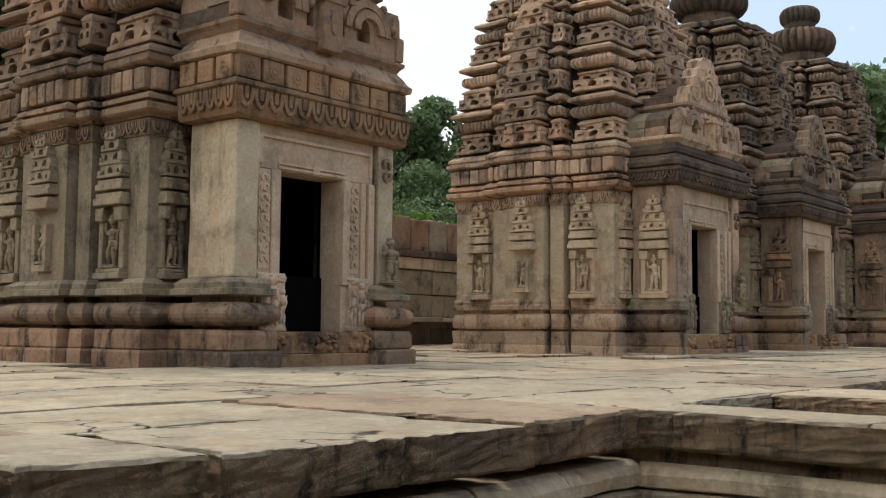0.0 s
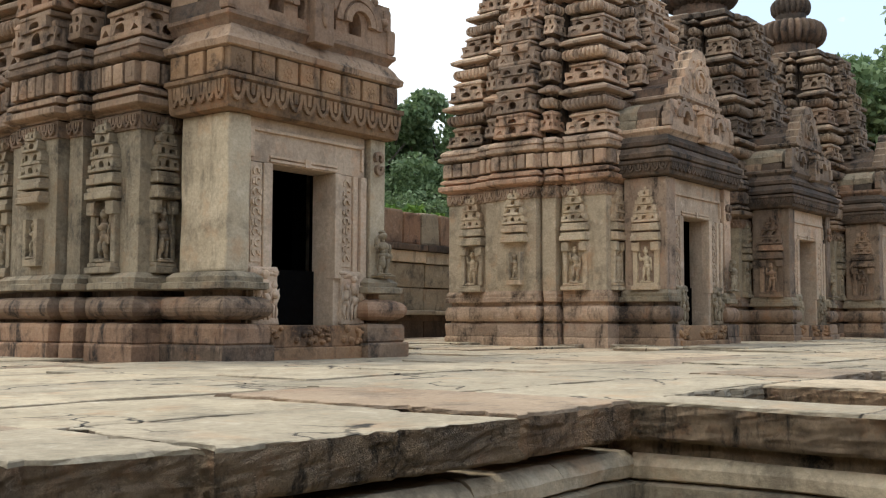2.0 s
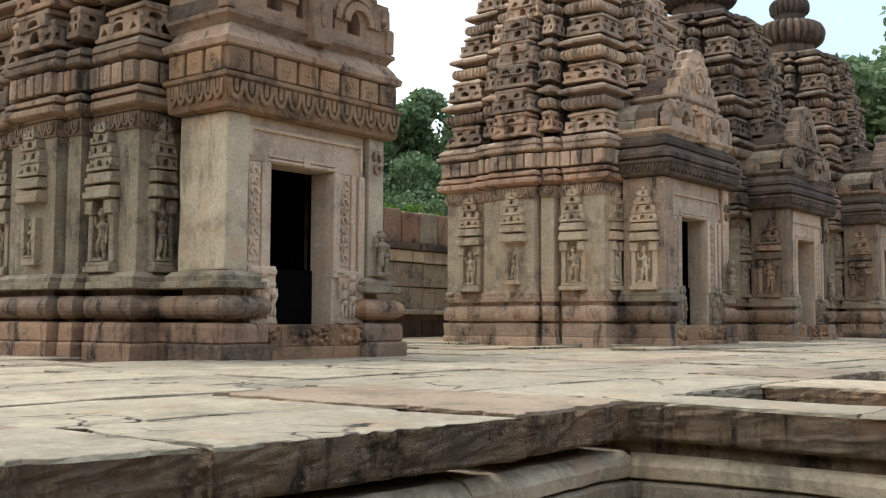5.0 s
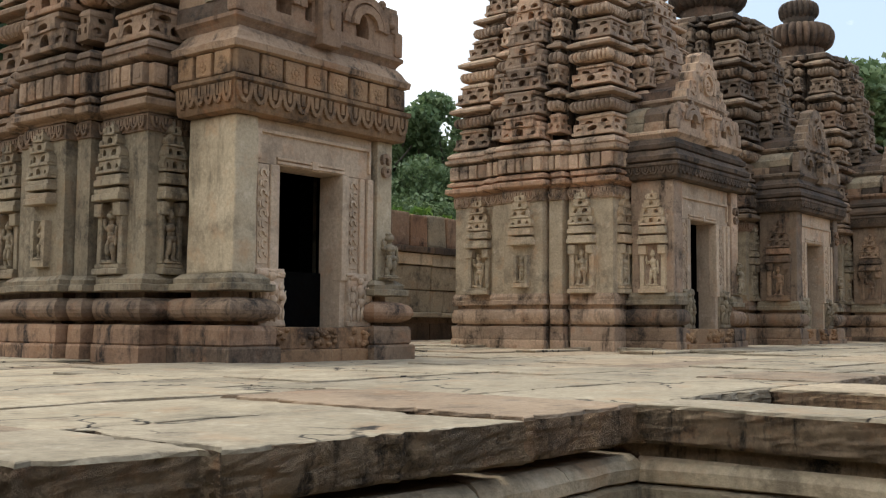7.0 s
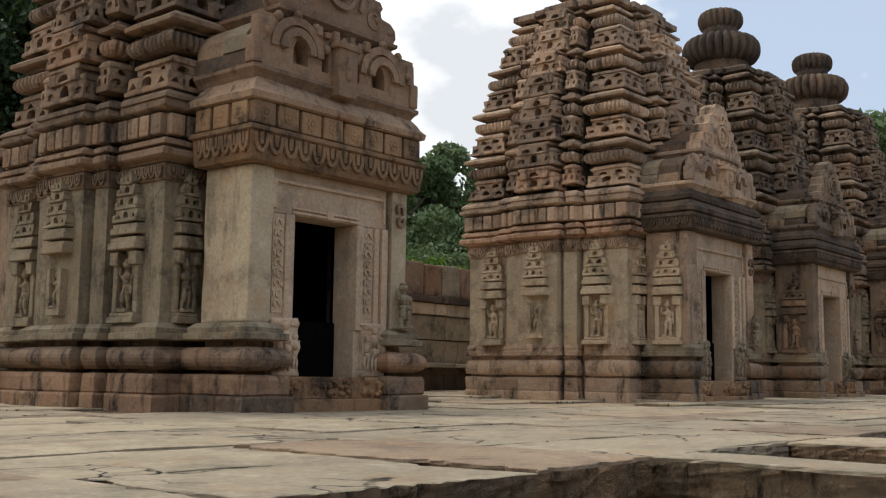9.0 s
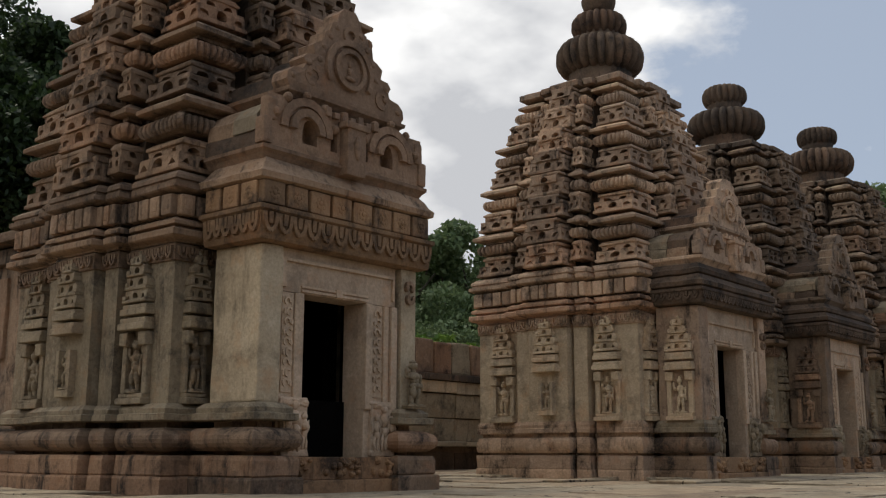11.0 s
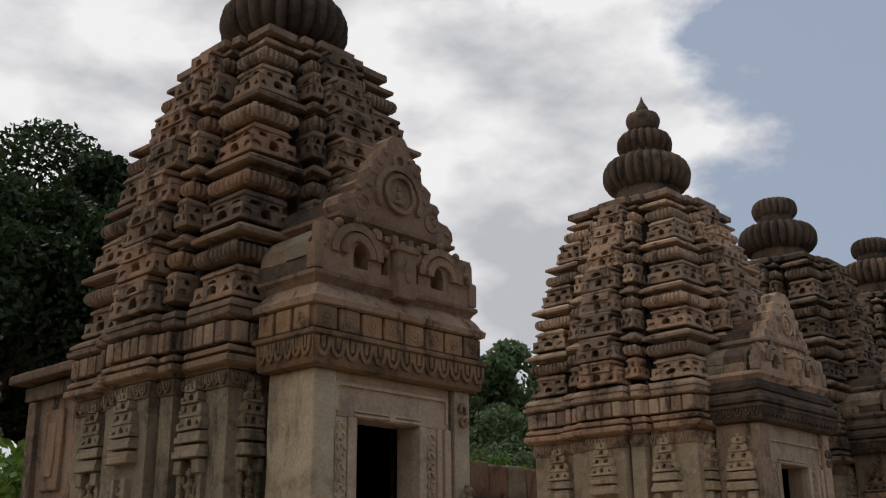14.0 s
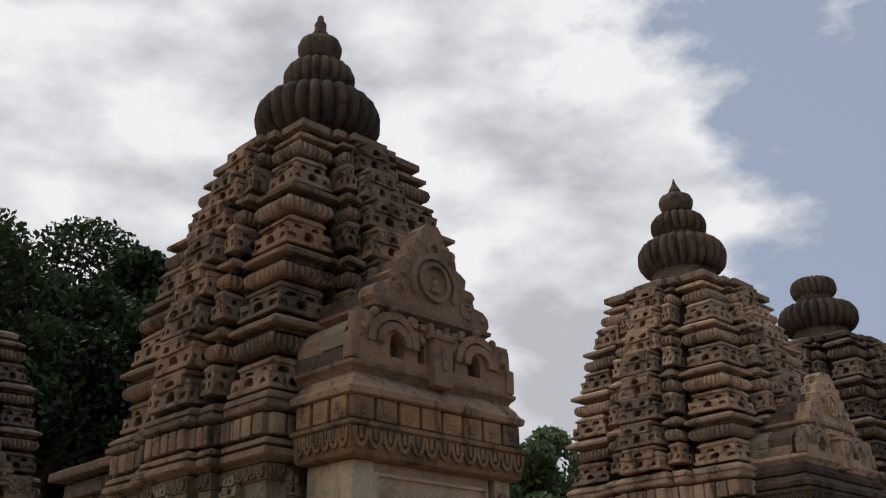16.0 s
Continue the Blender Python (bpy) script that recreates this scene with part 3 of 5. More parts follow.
def finial(parent, z, pieces, seed):
    """Neck, ribbed discs and pot on top of a tower."""
    bm = bmesh.new()
    za = pieces[0][2]
    lathe(bm, [(0.60, z - 0.05), (0.53, z + 0.02), (0.50, (z + za) / 2), (0.52, za + 0.06)], 32)
    part("neck", bm, GREY, parent, smooth=True)
    for (_, _, _, za), (_, rb, zb, _) in zip(pieces, pieces[1:]):
        bm = bmesh.new()
        lathe(bm, [(rb * 0.80, za - 0.06), (rb * 0.74, (za + zb) / 2), (rb * 0.80, zb + 0.05)], 24)
        part("collar", bm, GREY, parent, smooth=True)
    for kind, rr, z0, z1 in pieces:
        bm = bmesh.new()
        h = z1 - z0
        if kind == "amalaka":
            amalaka(bm, rr, z0, z1, 26 if rr > 0.6 else 20)
            worn(bm, 0.012, 0.25, seed)
            part("ribbed_disc", bm, GREY, parent, smooth=True)
        elif kind == "pot":
            lathe(bm, [(rr * 0.78, z0), (rr * 0.92, z0 + h * 0.2), (rr * 1.04, z0 + h * 0.45), (rr * 1.06, z0 + h * 0.62), (rr * 0.95, z0 + h * 0.82), (rr * 0.62, z0 + h * 0.96), (rr * 0.35, z1)], 24)
            part("pot", bm, GREY, parent, smooth=True)
        elif kind == "spike":
            lathe(bm, [(rr * 0.9, z0), (rr, z0 + h * 0.25), (rr * 0.75, z0 + h * 0.32), (rr * 0.8, z0 + h * 0.6), (rr * 0.45, z0 + h * 0.75), (rr * 0.4, z0 + h * 0.92), (0.01, z1)], 12)
            part("spike", bm, GREY, parent, smooth=True)
        elif kind == "cone":
            lathe(bm, [(rr, z0), (rr * 0.8, z0 + h * 0.3), (rr * 0.35, z0 + h * 0.6), (0.005, z1)], 12)
            part("spike", bm, GREY, parent, smooth=True)


def dentils(parent, o, z0, z1, step, mat):
    """The row of square carved stones under the cornice, each a stone of its own, on all faces of the stepped wall."""
    pts = plan(o)
    n = len(pts)
    cache = {}
    for i in range(n):
        a, b = Vector(pts[i]), Vector(pts[(i + 1) % n])
        d = b - a
        if d.length < 0.2:
            continue
        k = max(2, round(d.length / step))
        wd = d.length / k
        key = round(wd, 3)
        if key not in cache:
            bm = bmesh.new()
            box(bm, -wd / 2 + 0.013, wd / 2 - 0.013, -0.062, 0.06, 0, z1 - z0, 0.018)
            box(bm, -wd * 0.25, wd * 0.25, -0.069, 0.0, (z1 - z0) * 0.25, (z1 - z0) * 0.75, 0.01)
            cache[key] = mesh_of("carved_stone", bm, mat)
        ang = math.degrees(math.atan2(d.y, d.x))
        for j in range(k):
            c = a + d * (j + 0.5) / k
            place("carved_stone", cache[key], parent, pose(c.x, c.y, z0, 0, 0, ang + rng.uniform(-0.8, 0.8)))


def shrine(name, label, m, table, ztop, top_half, pieces, seed, bays=4, pier_niche=False, shift=(-0.04, 0.02, 0), zc=0.0, lean=(0, -0.10, 0), stack=TAN, walls=BUFF, foot=GREY, spread=1.0):
    STACK[0] = stack
    ob = thing(name, label, "temple", "row of sandstone shrines", m=m)
    for nm, prof, mat in BASE:
        bm = bmesh.new()
        moulding(bm, [(o * (spread if o > 0 else 0.5 + 0.5 * spread), z) for o, z in prof], plan)
        bmesh.ops.subdivide_edges(bm, edges=[e for e in bm.edges if e.calc_length() > 0.25], cuts=3)
        worn(bm, 0.016, 0.2, seed)
        part(nm, bm, STONES[mat] if foot is None else stack if nm == "ledge" else foot, ob)
    # hollow wall with the way in at the front
    bm = bmesh.new()
    zw0, zw1 = 0.74, 2.12 + zc
    outer = plan(0.0)
    gap = 0.40
    ring = outer[9:] + outer[:9] + [(-0.34, -(W + 2 * STEP)), (-gap + 0.06, -0.8), (-0.8, -0.8), (-0.8, 0.8), (0.8, 0.8), (0.8, -0.8), (gap - 0.06, -0.8), (0.34, -(W + 2 * STEP) - 0.0)]
    ring = [p for i, p in enumerate(ring) if i == 0 or (Vector(p) - Vector(ring[i - 1])).length > 1e-4]
    if (Vector(ring[0]) - Vector(ring[-1])).length < 1e-4:
        ring.pop()
    loft(bm, [[(x, y, zw0) for x, y in ring], [(x, y, zw1) for x, y in ring]])
    # room faces and the front inside the porch take the painted shade
    second(part("wall", bm, walls, ob, "dressed sandstone wall with vertical dark streaks"), SHADE_BLACK, lambda p: max(abs(p.center.x), abs(p.center.y)) < 1.2 or (p.center.y < -1.3 and abs(p.center.x) < 0.66))
    # band of hanging garlands under the cornice
    bm = bmesh.new()
    moulding(bm, [(0.0, 1.94 + zc), (0.022, 1.945 + zc), (0.022, 2.10 + zc), (0.0, 2.115 + zc)], plan)
    for q in range(4):
        sub = bmesh.new()
        for x0, x1, st in ((-W, -K1 - 0.06, 0), (K1 + 0.06, W, 0), (-K1, -K2 - 0.06, 1), (K2 + 0.06, K1, 1), (-K2, K2, 2)):
            garland(sub, x0, x1, -(W + st * STEP + 0.02), 1.95 + zc, 2.09 + zc, max(2, round((x1 - x0) / 0.11)), deep=0.032)
        bmesh.ops.transform(sub, matrix=pose(0, 0, 0, 0, 0, 90 * q), verts=sub.verts)
        tmp = bpy.data.meshes.new("t")
        sub.to_mesh(tmp)
        sub.free()
        bm.from_mesh(tmp)
        bpy.data.meshes.remove(tmp)
    part("garland_band", bm, stack, ob)
    for nm, prof, mat in (("cornice", [(0.02, 2.116), (0.03, 2.135), (0.105, 2.15), (0.125, 2.165), (0.125, 2.215), (0.115, 2.225), (0.05, 2.24), (0.05, 2.258), (0.10, 2.266), (0.10, 2.30), (0.05, 2.335), (-0.01, 2.345)], stack),
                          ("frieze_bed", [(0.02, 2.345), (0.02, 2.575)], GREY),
                          ("eave", [(0.03, 2.575), (0.11, 2.60), (0.125, 2.615), (0.125, 2.66), (0.085, 2.668), (0.085, 2.69), (0.105, 2.70), (0.10, 2.735), (0.04, 2.785), (-0.02, 2.80)], stack)):
        bm = bmesh.new()
        moulding(bm, [(o, z + zc) for o, z in prof], plan)
        worn(bm, 0.016, 0.25, seed + 2)
        part(nm, bm, mat, ob)
    dentils(ob, 0.045, 2.36 + zc, 2.56 + zc, 0.17, stack)
    # niches on the side and back faces and on the front corners
    for q in (0, 1, 2, 3):
        t = pose(0, 0, 0, 0, 0, -90 * q)
        for i, (x, st, wide, deep) in enumerate(((-0.92, 0, 0.42, False), (0.92, 0, 0.42, False), (0.0, 2, 0.40, True))):
            if q == 0 and st == 2:
                continue
            niche(ob, t @ pose(x if q else x * 1.255, -(W + st * STEP), 0.74) @ Matrix.Diagonal((1, 1.5, 1, 1)), wide if q else 0.26, 1.30 + zc, seed + q + i, deep, walls)
    tower(ob, table, 2.82 + zc, ztop, bays, seed, top_half, lean)
    OFFSET[0] = Matrix.Translation(lean)
    finial(ob, ztop + 0.14, pieces, seed)
    OFFSET[0] = Matrix.Translation(shift)
    porch_parts(ob, seed, pier_niche)
    OFFSET[0] = Matrix.Identity(4)
    return ob


def porch_parts(ob, seed, pier_niche):
    front, plate = (GREY, STACK[0]) if pier_niche else (OCHRE, ROSE)
    pier_stone = STACK[0] if pier_niche else PIER
    """The doorway porch: two piers on moulded bases, carved frame, frieze, eave and the two-tiered pediment."""
    yf, yb = -2.18, -1.52
    L, R = -1.03, 1.06
    dl, dr, dz0, dz1 = -0.48, 0.36, 0.265, 1.76
    yd0 = yf + 0.05
    pt = 2.27 if pier_niche else 2.17
    left_foot, right_foot = (0.45, 0.55) if pier_niche else (0.95, 1.05)
    for x0, x1, nm in ((L, -0.76, "left"), (0.80, R, "right")):
        for bn, prof, mat in BASE:
            bm = bmesh.new()
            moulding(bm, [(o * (left_foot if nm == "left" else right_foot), z) for o, z in prof], rect_plan(x0, x1, yf, yb if nm == "left" else yf + 0.35))
            bmesh.ops.subdivide_edges(bm, edges=[e for e in bm.edges if e.calc_length() > 0.25], cuts=3)
            worn(bm, 0.014, 0.22, seed + x0)
            part(bn, bm, STONES[mat], ob)
    bm = bmesh.new()
    box(bm, L, -0.76, yf, yb, 0.74, pt, 0.025)
    bmesh.ops.subdivide_edges(bm, edges=[e for e in bm.edges if e.calc_length() > 0.2], cuts=6, use_grid_fill=True)
    worn(bm, 0.02, 0.3, seed)
    part("pier", bm, pier_stone, ob, "smooth replaced cream stone pier")
    bm = bmesh.new()
    box(bm, 0.84, R, yf, yf + 0.35, 0.74, pt, 0.012)
    part("pier", bm, pier_stone, ob)
    # inward porch faces, floor and ceiling are coloured as shade too
    bm = bmesh.new()
    box(bm, 0.78, R - 0.02, yf + 0.352, -1.36, -0.1, pt)
    second(part("porch_wall", bm, TAN, ob), SHADE_BLACK, lambda p: p.normal.x * p.center.x < -0.5)
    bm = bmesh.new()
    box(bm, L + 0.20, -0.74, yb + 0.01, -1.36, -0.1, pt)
    second(part("porch_wall", bm, TAN, ob), SHADE_BLACK, lambda p: p.normal.x * p.center.x < -0.5)
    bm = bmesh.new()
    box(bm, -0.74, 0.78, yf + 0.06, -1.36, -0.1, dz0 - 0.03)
    part("porch_floor", bm, SHADE_BLACK, ob)
    # added black box: hides the wall's base, so the doorway stays dark
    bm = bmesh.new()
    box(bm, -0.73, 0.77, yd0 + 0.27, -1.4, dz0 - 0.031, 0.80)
    part("inner_step", bm, SHADE_BLACK, ob)
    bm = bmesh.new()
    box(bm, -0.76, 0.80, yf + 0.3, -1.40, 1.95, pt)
    part("porch_ceiling", bm, SHADE_BLACK, ob)
    # frame
    yd = yf + 0.05
    for x0, x1 in ((-0.755, dl), (dr, 0.80)):
        bm = bmesh.new()
        box(bm, x0, x1, yd, yd + 0.30, 0.10, dz1, 0.01)
        part("jamb", bm, DOOR, ob, "carved door jamb")
        ws = (x1 - x0)
        a, b = (x0 + 0.03, x0 + 0.16) if x0 < 0 else (x0 + 0.10, x0 + 0.23)
        bm = bmesh.new()
        box(bm, a, b, yd - 0.012, yd + 0.1, 0.84, dz1 - 0.01, 0.004)
        n = 9
        cxm = (a + b) / 2
        for i in range(n):
            zc_ = 0.88 + (i + 0.5) * (dz1 - 0.92) / n
            sd = 1 if i % 2 else -1
            hump(bm, cxm + sd * 0.012, yd - 0.008, zc_, 0.022, 0.042, 0.022, 9, 0.4 * sd, 4.6 + 0.4 * sd)
            box(bm, cxm - sd * 0.045 - 0.012, cxm - sd * 0.045 + 0.012, yd - 0.03, yd, zc_ - 0.03, zc_ + 0.02, 0.006)
        worn(bm, 0.008, 0.06, seed)
        part("scroll_band", bm, DOOR, ob)
        bm = bmesh.new()
        box(bm, (b + 0.012 if x0 < 0 else x0 - 0.006), (x1 + 0.006 if x0 < 0 else a - 0.012), yd - 0.03, yd + 0.1, 0.72, dz1, 0.012)
        if x0 > 0:
            box(bm, b + 0.02, b + 0.09, yd - 0.03, yd + 0.1, 0.72, dz1, 0.015)
            box(bm, b + 0.115, x1 - 0.01, yd - 0.045, yd + 0.1, 0.72, dz1, 0.012)
        part("jamb_strip", bm, DOOR, ob)
        # guardian group at the foot of the jamb
        bm = bmesh.new()
        mid = -0.565 if x0 < 0 else 0.60
        half = 0.165
        box(bm, mid - half, mid + half, yd - 0.05, yd + 0.05, 0.27, 0.33, 0.01)
        box(bm, mid - half * 0.9, mid + half * 0.9, yd - 0.045, yd + 0.05, 0.72, 0.80, 0.02)
        rr = random.Random(seed + x0)
        box(bm, mid - half, mid + half, yd - 0.035, yd + 0.05, 0.30, 0.80, 0.025)
        for j in range(3):
            cx = mid + (j - 1) * half * 0.66
            sc = 1.08 if j == 1 else 0.86
            for dx, dz, rx, rz in ((0, 0.37, 0.034, 0.042), (0, 0.275, 0.046, 0.07), (0.008, 0.18, 0.044, 0.05), (-0.022, 0.09, 0.021, 0.10), (0.026, 0.09, 0.021, 0.10), (-0.055, 0.26, 0.017, 0.07), (0.055, 0.25, 0.017, 0.075)):
                bmesh.ops.create_uvsphere(bm, u_segments=8, v_segments=6, radius=1, matrix=Matrix.Translation((cx + dx * sc, yd - 0.05, 0.32 + dz * sc)) @ Matrix.Diagonal((rx * sc, rx * sc * 0.9, rz * sc, 1)))
        for j in range(4):
            q = rr.uniform(-1, 1)
            bmesh.ops.create_uvsphere(bm, u_segments=8, v_segments=6, radius=1, matrix=Matrix.Translation((mid + q * half * 0.85, yd - 0.03, 0.76 + rr.uniform(-0.03, 0.04))) @ Matrix.Diagonal((0.06, 0.025, 0.022, 1)))
        worn(bm, 0.022, 0.06, seed + x0)
        part("relief", bm, DOOR if not pier_niche else BUFF, ob, "worn relief carving", smooth=True)
    bm = bmesh.new()
    box(bm, -0.755, 0.80, yd, yd + 0.30, dz1 + 0.002, pt, 0.008)
    part("lintel", bm, DOOR, ob, "restored plain pinkish lintel")
    bm = bmesh.new()
    for x0, x1, z0, z1, d in ((-0.70, 0.76, 2.045, 2.075, 0.03), (-0.755, -0.70, 1.80, 2.075, 0.03), (0.735, 0.76, 1.82, 2.07, 0.03), (dl - 0.02, -0.06, 1.775, 1.80, 0.02),
                             (dl - 0.02, -0.06, 1.815, 1.838, 0.02), (0.02, dr + 0.03, 1.775, 1.80, 0.02), (0.02, dr + 0.03, 1.815, 1.838, 0.02), (-0.06, 0.02, 1.77, 1.85, 0.03)):
        box(bm, x0, x1, yd - d, yd + 0.02, z0, z1, 0.004)
    part("lintel_moulding", bm, DOOR, ob)
    # carved threshold
    bm = bmesh.new()
    box(bm, -0.80, 0.78, yf - 0.06, yd + 0.2, 0.06, dz0, 0.012)
    box(bm, -0.80, 0.78, yf - 0.10, yd + 0.2, -0.1, 0.06, 0.015)
    rr = random.Random(seed + 40)
    for j in range(48):
        cx = rr.choice((-0.62, -0.05, 0.10, 0.55)) + rr.gauss(0, 0.08)
        bmesh.ops.create_uvsphere(bm, u_segments=8, v_segments=6, radius=1, matrix=Matrix.Translation((cx, yf - 0.062, rr.uniform(0.09, 0.24))) @ Matrix.Diagonal((rr.uniform(0.015, 0.04), 0.045, rr.uniform(0.018, 0.045), 1)))
    part("threshold", bm, OCHRE, ob, "carved reddish threshold stone")
    # frieze with loops
    bm = bmesh.new()
    fl, fr, fy = L - 0.10, R + 0.09, yf - 0.10
    loft(bm, [[(x, y, z) for x, y in rect_plan(fl, fr, fy, -1.46)(o)] for o, z in ((-0.06, pt), (-0.01, pt + 0.015), (0.0, pt + 0.04), (0.012, 2.43), (0.04, 2.45), (0.04, 2.49), (0.0, 2.50))])
    garland(bm, fl, fr, fy - 0.002, pt + 0.05, 2.45, 19 if pier_niche else 13, deep=0.036)
    garland(bm, fy + 0.02, -1.5, fl - 0.002, pt + 0.05, 2.45, 6, along="y", deep=0.03)
    garland(bm, fy + 0.02, -1.5, fr + 0.002, pt + 0.05, 2.45, 6, along="y", sign=1, deep=0.03)
    worn(bm, 0.006, 0.2, seed)
    part("frieze", bm, front, ob, "frieze of hanging loops")
    if not pier_niche:
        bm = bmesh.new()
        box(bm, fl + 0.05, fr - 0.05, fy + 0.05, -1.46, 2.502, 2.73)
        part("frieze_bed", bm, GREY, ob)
        bm = bmesh.new()
        n = 8
        wd = (fr - fl) / n
        box(bm, -wd / 2 + 0.017, wd / 2 - 0.017, -0.03, 0.06, 0, 0.215, 0.018)
        for k in range(8):
            a = math.pi * k / 4
            bmesh.ops.create_uvsphere(bm, u_segments=6, v_segments=4, radius=1, matrix=Matrix.Translation((0.048 * math.cos(a), -0.03, 0.108 + 0.048 * math.sin(a))) @ Matrix.Diagonal((0.022, 0.010, 0.022, 1)))
        bmesh.ops.create_uvsphere(bm, u_segments=8, v_segments=5, radius=1, matrix=Matrix.Translation((0, -0.03, 0.108)) @ Matrix.Diagonal((0.028, 0.014, 0.028, 1)))
        me = mesh_of("carved_panel", bm, front)
        for i in range(n):
            place("carved_panel", me, ob, pose(fl + wd * (i + 0.5), fy + 0.02, 2.508 + rng.uniform(-0.004, 0.004), 0, 0, rng.uniform(-1, 1)))
        for sx, ang in ((fl + 0.02, -90), (fr - 0.02, 90)):
            for i in range(3):
                place("carved_panel", me, ob, pose(sx, fy + 0.05 + 0.26 * (i + 0.5), 2.508, 0, 0, ang) @ Matrix.Diagonal((0.86, 1, 1, 1)))
        bm = bmesh.new()
        loft(bm, [[(x, y, z) for x, y in rect_plan(fl, fr, fy, -1.46)(o)] for o, z in ((0.0, 2.732), (0.035, 2.745), (0.045, 2.80), (0.0, 2.84), (-0.03, 2.90), (-0.08, 2.965))])
        bmesh.ops.subdivide_edges(bm, edges=[e for e in bm.edges if e.calc_length() > 0.25], cuts=4)
        worn(bm, 0.02, 0.25, seed + 3)
        part("eave", bm, TAN, ob, "thick eave slab with black weathering")
        pediments(ob, seed, fl, fr, fy, plate, 2.95, 1.09, 0.58, 0.78, 1.0, 1.0)
    else:
        for z, k in ((2.502, 0.0), (2.665, -0.05)):
            bm = bmesh.new()
            loft(bm, [[(x, y, zz) for x, y in rect_plan(fl, fr, fy, -1.46)(o + k)] for o, zz in ((0.0, z), (0.045, z + 0.02), (0.055, z + 0.075), (0.02, z + 0.10), (-0.02, z + 0.16))])
            bmesh.ops.subdivide_edges(bm, edges=[e for e in bm.edges if e.calc_length() > 0.25], cuts=4)
            worn(bm, 0.02, 0.25, seed + z)
            part("eave", bm, GREY, ob, "blackened double eave slab")
        pediments(ob, seed, fl, fr, fy, plate, 2.82, 1.02, 0.44, 0.66, 0.72, 0.72)
    # figure standing on the base of the other pier
    place("statue", CARVED["buff_sandstone"][0][1], ob, pose(R - 0.10, yf - 0.07, 0.76) @ Matrix.Diagonal((1.3, 1.5, 0.95, 1)))
    bm = bmesh.new()
    hump(bm, R - 0.12, yf + 0.01, 1.98, 0.03, 0.07, 0.05, 12, -0.8, 3.9)
    hump(bm, R - 0.11, yf + 0.01, 1.86, 0.02, 0.06, 0.05, 12, 2.2, 7.0)
    worn(bm, 0.01, 0.08, seed)
    part("scroll", bm, TAN, ob)
    if pier_niche:
        niche(ob, pose(L, (yf + yb) / 2 - 0.02, 0.74, 0, 0, -90), 0.42, 1.36, seed, stone_=CREAM if STACK[0] is WARM else TAN)


def outline_slab(bm, pts, y0, y1):
    loft(bm, [[(x, y, z) for x, z in pts] for y in (y0, y1)])


def hump(bm, x, y, z, r0, r1, deep, n=14, a0=0.0, a1=math.pi, squash=1.0):
    """A raised half ring."""
    for i in range(n):
        a, b = a0 + (a1 - a0) * i / n, a0 + (a1 - a0) * (i + 1) / n
        quad = [(x + r0 * math.cos(a), z + squash * r0 * math.sin(a)), (x + r1 * math.cos(a), z + squash * r1 * math.sin(a)), (x + r1 * math.cos(b), z + squash * r1 * math.sin(b)), (x + r0 * math.cos(b), z + squash * r0 * math.sin(b))]
        loft(bm, [[(px, y, pz) for px, pz in quad], [(px, y - deep, pz) for px, pz in quad]])


